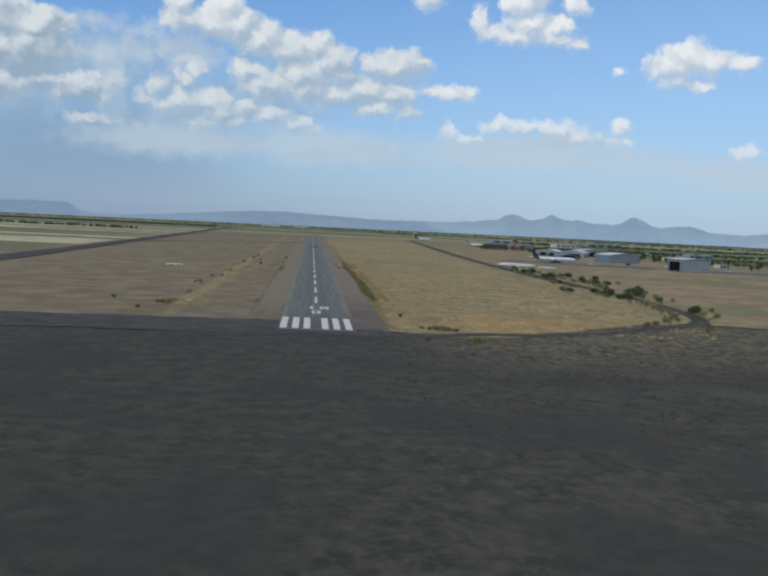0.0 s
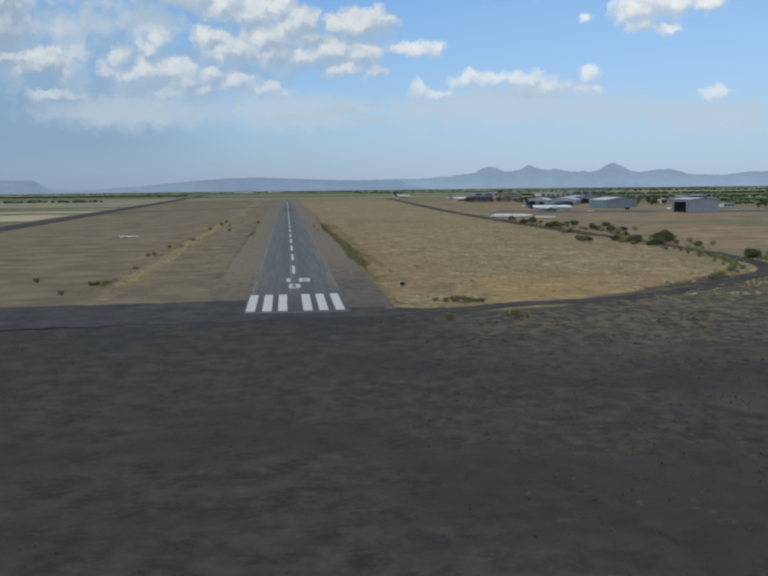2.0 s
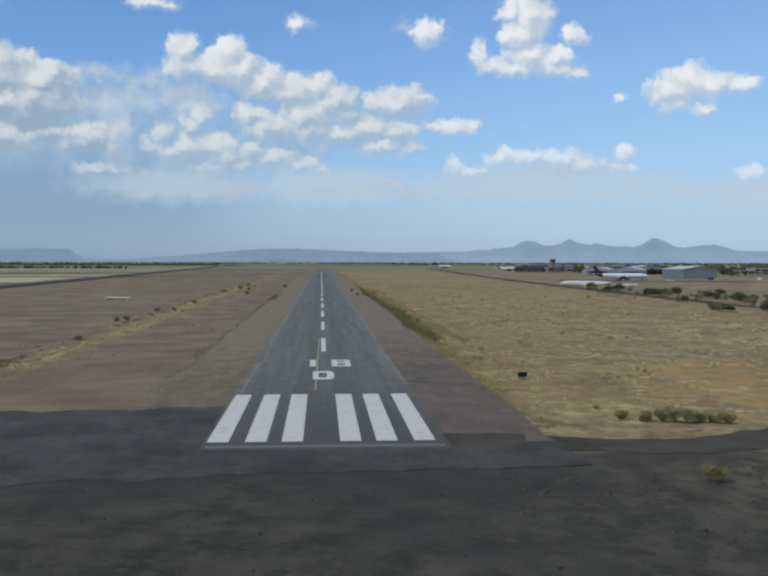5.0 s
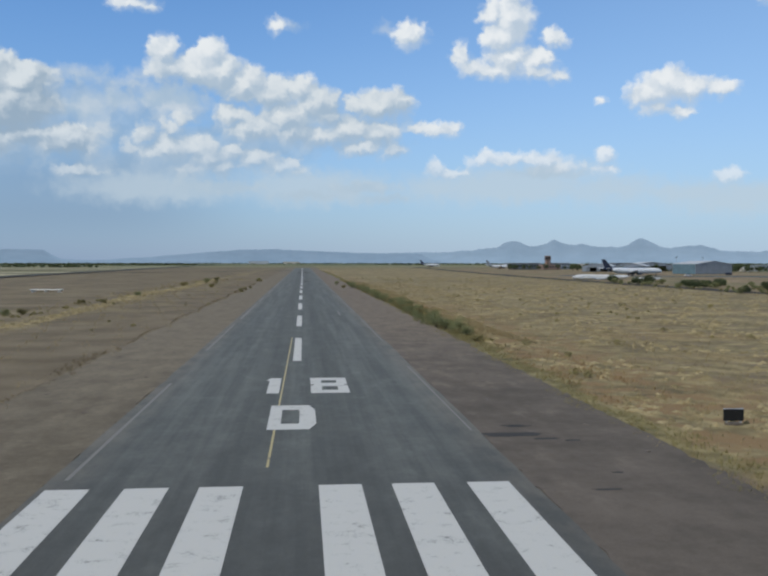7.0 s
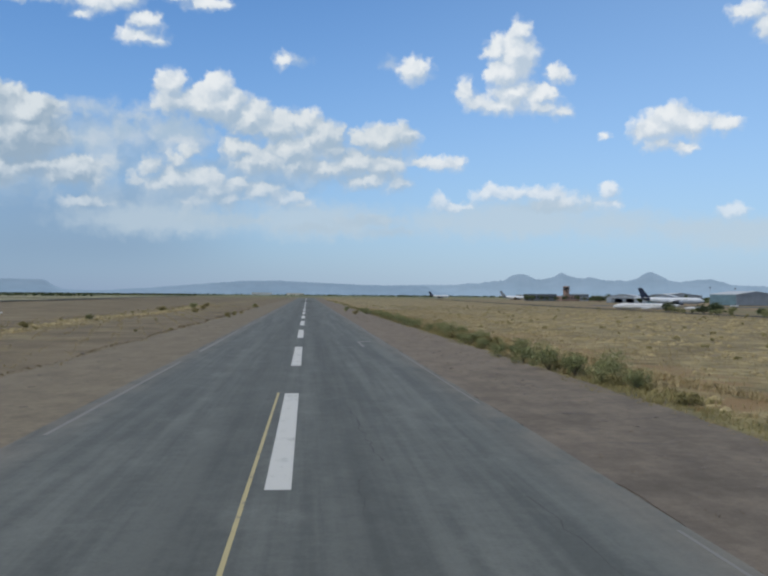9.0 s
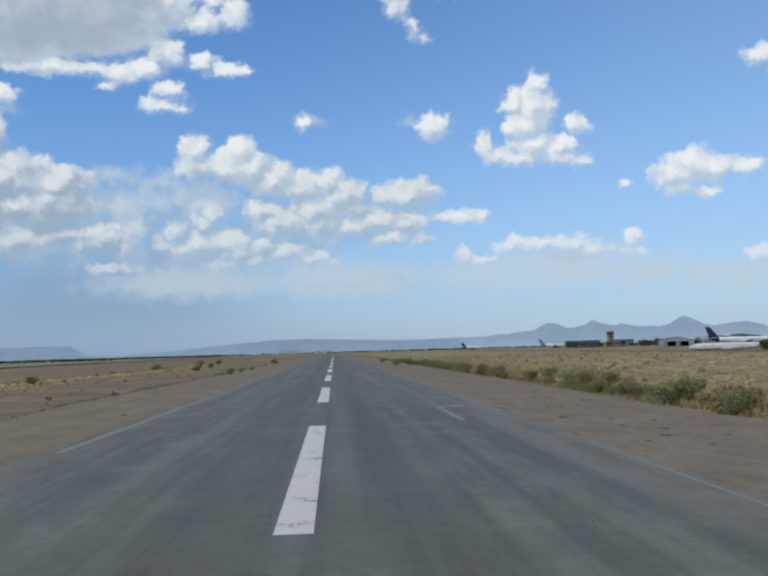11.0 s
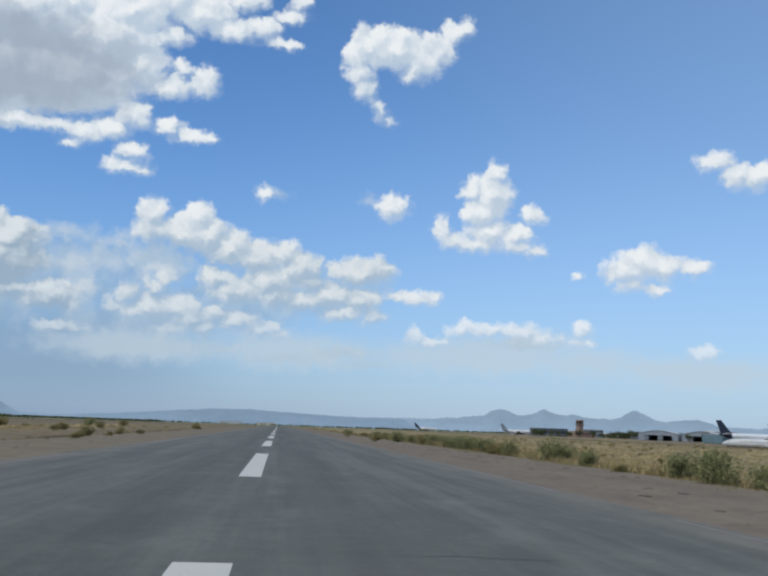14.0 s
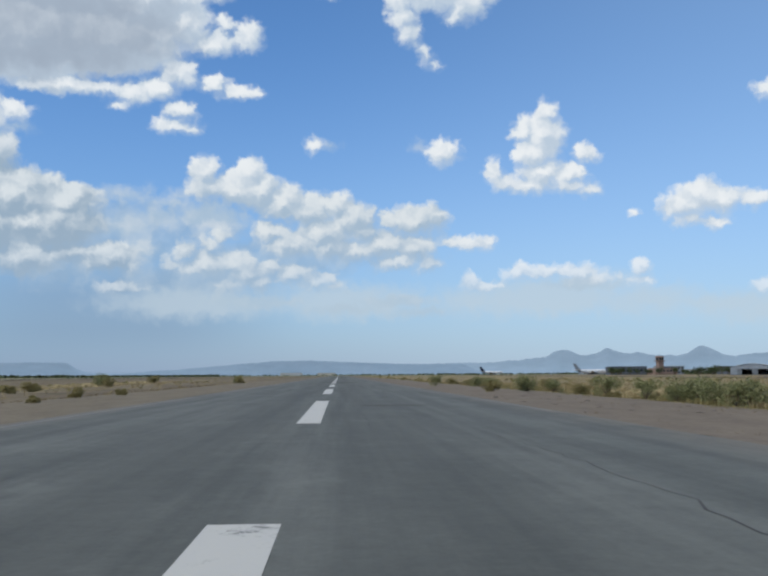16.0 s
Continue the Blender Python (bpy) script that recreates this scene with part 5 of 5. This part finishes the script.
hangar(pose(331, 548, -0.1, 0, 0, 8), 27, 28, 10.8, 12.0, "tall grey sheet hangar with a dark open side", M_SHEET, M_ROOF, M_DARKSHEET, 0, open_side=True)
hangar(pose(319, 716, -0.1, 0, 0, 22), 41, 26, 8.0, 10.5, "long grey hangar with a pale roof", M_SHEET, M_ROOF, M_TEAL, 0)
hangar(pose(276, 752, -0.1, 0, 0, 22), 22, 16, 5.0, 5.8, "low teal sheet workshop beside a hangar", M_TEAL, M_DARKSHEET, M_TEAL, 1)
hangar(pose(283, 906, -0.1, 0, 0, -30), 30, 30, 5.2, 7.8, "arched grey hangar with open dark doors", M_SHEET, M_ROOF, None, 2, True)
hangar(pose(311, 888, -0.1, 0, 0, -30), 30, 30, 5.4, 8.2, "arched grey hangar with open dark doors", M_SHEET, M_ROOF, None, 2, True)
hangar(pose(345, 930, -0.1, 0, 0, 6), 44, 26, 7.0, 9.5, "wide grey hangar with a pale roof", M_SHEET, M_ROOF, None, 1)


def building(name, m, w, d, h, wall, label, floors=1, bays=6, roof_mat=None):
    e = thing(name, label, "building", m)
    part("wall", box(0, w, 0, d, 0, h, bevel=0.05), wall, e)
    part("roof", box(-0.4, w + 0.4, -0.4, d + 0.4, h, h + 0.35, bevel=0.04), roof_mat or M_ROOF, e)
    fh = h / floors
    for f_ in range(floors):
        for b_ in range(bays):
            x = w * (b_ + 0.5) / bays
            win = part("window", box(x - w / bays * 0.32, x + w / bays * 0.32, -0.08, 0.06, f_ * fh + fh * 0.35, f_ * fh + fh * 0.75), M_GLASS, e, "dark window")
            part("window_sill", box(x - w / bays * 0.35, x + w / bays * 0.35, -0.16, -0.02, f_ * fh + fh * 0.3, f_ * fh + fh * 0.345), M_SHEET, win)
    return e


def control_tower(m):
    e = thing("control_tower", "terracotta control tower with a glazed cab", "tower", m)
    part("shaft", box(-2.6, 2.6, -2.6, 2.6, 0, 12.4, bevel=0.1), M_BRICK, e, "terracotta rendered shaft")
    part("gallery", box(-3.7, 3.7, -3.7, 3.7, 12.4, 13.2, bevel=0.08), M_BRICK, e)
    cab = part("cab_glass", lathe([(13.2, 3.3, 0), (15.9, 3.8, 0)], 8, "z"), M_GLASS, e, "dark cab glazing")
    for i in range(8):
        a = 2 * math.pi * i / 8
        part("mullion", box(math.cos(a) * 3.6 - 0.12, math.cos(a) * 3.6 + 0.12, math.sin(a) * 3.6 - 0.12, math.sin(a) * 3.6 + 0.12, 13.2, 15.9), M_BRICK, cab)
    part("cab_roof", lathe([(15.9, 4.2, 0), (16.9, 4.1, 0), (17.3, 2.6, 0)], 8, "z"), M_BRICK, e, "terracotta cab roof")
    part("mast", lathe([(17.2, 0.12, 0), (20.5, 0.05, 0)], 6, "z"), M_STEEL, e)
    part("annex", box(-9, 14, -7, 7, 0, 6.0, bevel=0.08), M_BRICK, e, "terracotta annex")
    for i in range(6):
        part("annex_window", box(-7.5 + i * 3.4, -5.6 + i * 3.4, -7.1, -6.95, 2.6, 4.4), M_GLASS, e)
    return e


control_tower(pose(299.3, 1100, -0.1, 0, 0, 12))
building("terminal_building", pose(259, 1118, -0.1, 0, 0, 0), 34, 20, 7.6, M_SLATE, "long dark low terminal building", 1, 10, M_SLATE)
building("cargo_shed", pose(345, 1060, -0.1, 0, 0, 4), 44, 18, 7.0, M_SLATE, "dark cargo shed with a row of openings", 1, 7, M_SLATE)
building("airport_office", pose(316, 1150, -0.1, 0, 0, 4), 26, 14, 8.0, M_SHEET, "grey two-storey airport office", 2, 7)
building("far_warehouse", pose(372, 1640, -0.1, 0, 0, 2), 60, 30, 7.0, M_SHEET, "distant long grey warehouse shed", 1, 3)
building("far_warehouse", pose(470, 1500, -0.1, 0, 0, 8), 50, 30, 6.0, M_CREAM, "distant cream rendered warehouse shed", 1, 5)
building("far_warehouse", pose(600, 1720, -0.1, 0, 0, 8), 80, 30, 7.5, M_SHEET, "distant grey industrial shed", 1, 4)
building("far_warehouse", pose(560, 1080, -0.1, 0, 0, 10), 40, 20, 5.5, M_SHEET, "grey roofed shed among green belts", 1, 5)
building("small_house", pose(455, 905, -0.1, 0, 0, 15), 16, 10, 4.2, M_CREAM, "small cream airfield house", 1, 3)
building("small_house", pose(430, 690, -0.1, 0, 0, 20), 14, 9, 3.6, M_ROOF, "small pale airfield hut", 1, 3)
building("far_building", pose(-190, 3300, -0.5, 0, 0, 0), 70, 30, 9.0, M_ROOF, "white building far off on the plain", 1, 0)
building("far_building", pose(-70, 3350, -0.5, 0, 0, 0), 60, 25, 8.0, M_CREAM, "cream building far off on the plain", 1, 0)


def pole(m, h, label):
    e = thing("light_mast", label, "mast", m, "apron masts")
    part("mast_pole", lathe([(0, 0.22, 0), (h, 0.10, 0)], 8, "z"), M_STEEL, e)
    part("lamp_head", box(-0.9, 0.9, -0.3, 0.3, h, h + 0.9, bevel=0.05), M_DARKSHEET, e)
    return e


for x, y, h in ((352, 835, 14), (420, 930, 14)):
    pole(pose(x, y, -0.2, 0, 0, 20), h, "steel apron light mast")


def vehicle(m, body_mat, label, van=False):
    e = thing("service_van" if van else "car", label, "van" if van else "car", m, "vehicles on the apron")
    h = 1.9 if van else 1.35
    b_ = part("body", box(-2.3, 2.3, -0.9, 0.9, 0.35, 1.0 if not van else 1.9, bevel=0.12), body_mat, e)
    part("cabin", box(-1.3, 1.2, -0.8, 0.8, 0.95, h + 0.1, bevel=0.15) if not van else box(1.2, 2.25, -0.8, 0.8, 1.1, 1.92, bevel=0.15), M_GLASS, e, "dark glazing")
    for x in (-1.45, 1.45):
        for y in (-0.82, 0.82):
            w = part("wheel", lathe([(-0.1, 0.3, 0), (-0.11, 0.34, 0), (0.11, 0.34, 0), (0.1, 0.3, 0)], 12), M_RUBBER, e)
            w.matrix_basis = pose(x, y, 0.34, 0, 0, 90)
    return e


vehicle(pose(268, 612, -0.1, 0, 0, 10), M_PLANE, "white car parked on the apron")
vehicle(pose(352, 640, -0.1, 0, 0, 80), M_PLANE, "white van parked on the apron", True)
vehicle(pose(372, 596, -0.1, 0, 0, 30), M_DARKSHEET, "dark car parked near a hangar")
vehicle(pose(398, 600, -0.1, 0, 0, 10), M_PLANE, "white car parked near a hangar")
vehicle(pose(318, 655, -0.1, 0, 0, 0), M_NAVY, "dark van on the apron", True)


def tree(seed, height, width):
    rnd = random.Random(seed)
    e = thing("tree", "dense dark green tree near the airport buildings", "tree", group="trees by the buildings")
    part("trunk", stems(bmesh.new(), rnd, 5, height * 0.6, width * 0.3, 0.22), M_BARK, e)
    verts, faces = [], []
    for _ in range(16):
        a, r = rnd.uniform(0, 6.28), width * 0.36 * rnd.random() ** 0.5
        s = width * rnd.uniform(0.14, 0.24)
        leaf_cloud(verts, faces, rnd, (math.cos(a) * r, math.sin(a) * r, height * rnd.uniform(0.38, 0.82)), (s, s, s * 0.8), 70, 0.38)
    raw("crown", verts, faces, M_TREE, e)
    return e


TREES = [tree(1, 7.5, 8.0), tree(2, 6.0, 7.0), tree(3, 9.0, 8.5)]
spots = [(250, 1088), (258, 1092), (266, 1086), (275, 1090), (282, 1084), (292, 1080), (308, 1085), (318, 1090), (326, 1082), (334, 1092), (286, 1088), (342, 1080), (262, 1110), (255, 1106), (350, 760), (362, 770), (375, 780), (390, 775), (402, 790), (415, 800),
         (380, 860), (395, 870), (410, 880), (430, 885), (445, 900), (300, 980), (312, 990), (330, 1000), (420, 980), (440, 1000), (455, 985), (470, 1010), (490, 1000), (510, 1020), (540, 1005),
         (289, 960), (296, 965), (303, 955), (357, 900), (366, 905), (410, 700), (418, 706), (428, 715), (300, 770), (284, 790), (276, 800), (440, 640), (452, 650), (466, 640), (480, 655), (238, 1040), (246, 1046), (520, 760), (540, 770), (560, 765), (585, 780)]
trnd = random.Random(8)
for i, (x, y) in enumerate(spots):
    m = pose(x, y, -0.2, 0, 0, trnd.uniform(0, 360)) @ Matrix.Scale(trnd.uniform(0.7, 1.05), 4)
    if i < 3:
        TREES[i].matrix_basis = m
    else:
        copy_thing(TREES[i % 3], m).matrix_basis = m


def woods(name, label, bands, mat, seed, height, size):
    """Belts of far trees and hedges, as uneven clumps."""
    r = random.Random(seed)
    verts, faces = [], []
    for x0, x1, y, depth, count in bands:
        for _ in range(count):
            c = Vector((r.uniform(x0, x1), y + r.uniform(-depth, depth), 0))
            h = height * r.uniform(0.5, 1.2)
            w = h * r.uniform(0.8, 2.0)
            for _ in range(12):
                a = r.uniform(0, 6.28)
                p = c + Vector((math.cos(a) * w * r.random(), math.sin(a) * w * r.random(), h * r.uniform(0.1, 0.85)))
                u = Vector((r.gauss(0, 1), r.gauss(0, 1), r.gauss(0, 0.6))).normalized() * size * r.uniform(0.6, 1.5)
                v = u.cross(Vector((r.gauss(0, 1), r.gauss(0, 1), r.gauss(0, 1)))).normalized() * size * r.uniform(0.5, 1.0)
                o = len(verts)
                verts += [tuple(p - u), tuple(p + v), tuple(p + u), tuple(p - v)]
                faces.append((o, o + 1, o + 2, o + 3))
    return tagged(raw(name, verts, faces, mat), label, "woods", kind="stuff")


woods("far_woods", "dark green tree belts far across the plain", [(300, 1500, 1250, 60, 620), (380, 1000, 960, 40, 160), (420, 1900, 1750, 90, 800), (200, 2600, 2500, 120, 500), (-1800, 2600, 3300, 150, 700),
                                                                 (-1700, -260, 2300, 60, 1300), (-1400, -330, 1500, 30, 260), (450, 900, 820, 25, 90)], M_TREE, 3, 3.4, 1.9)
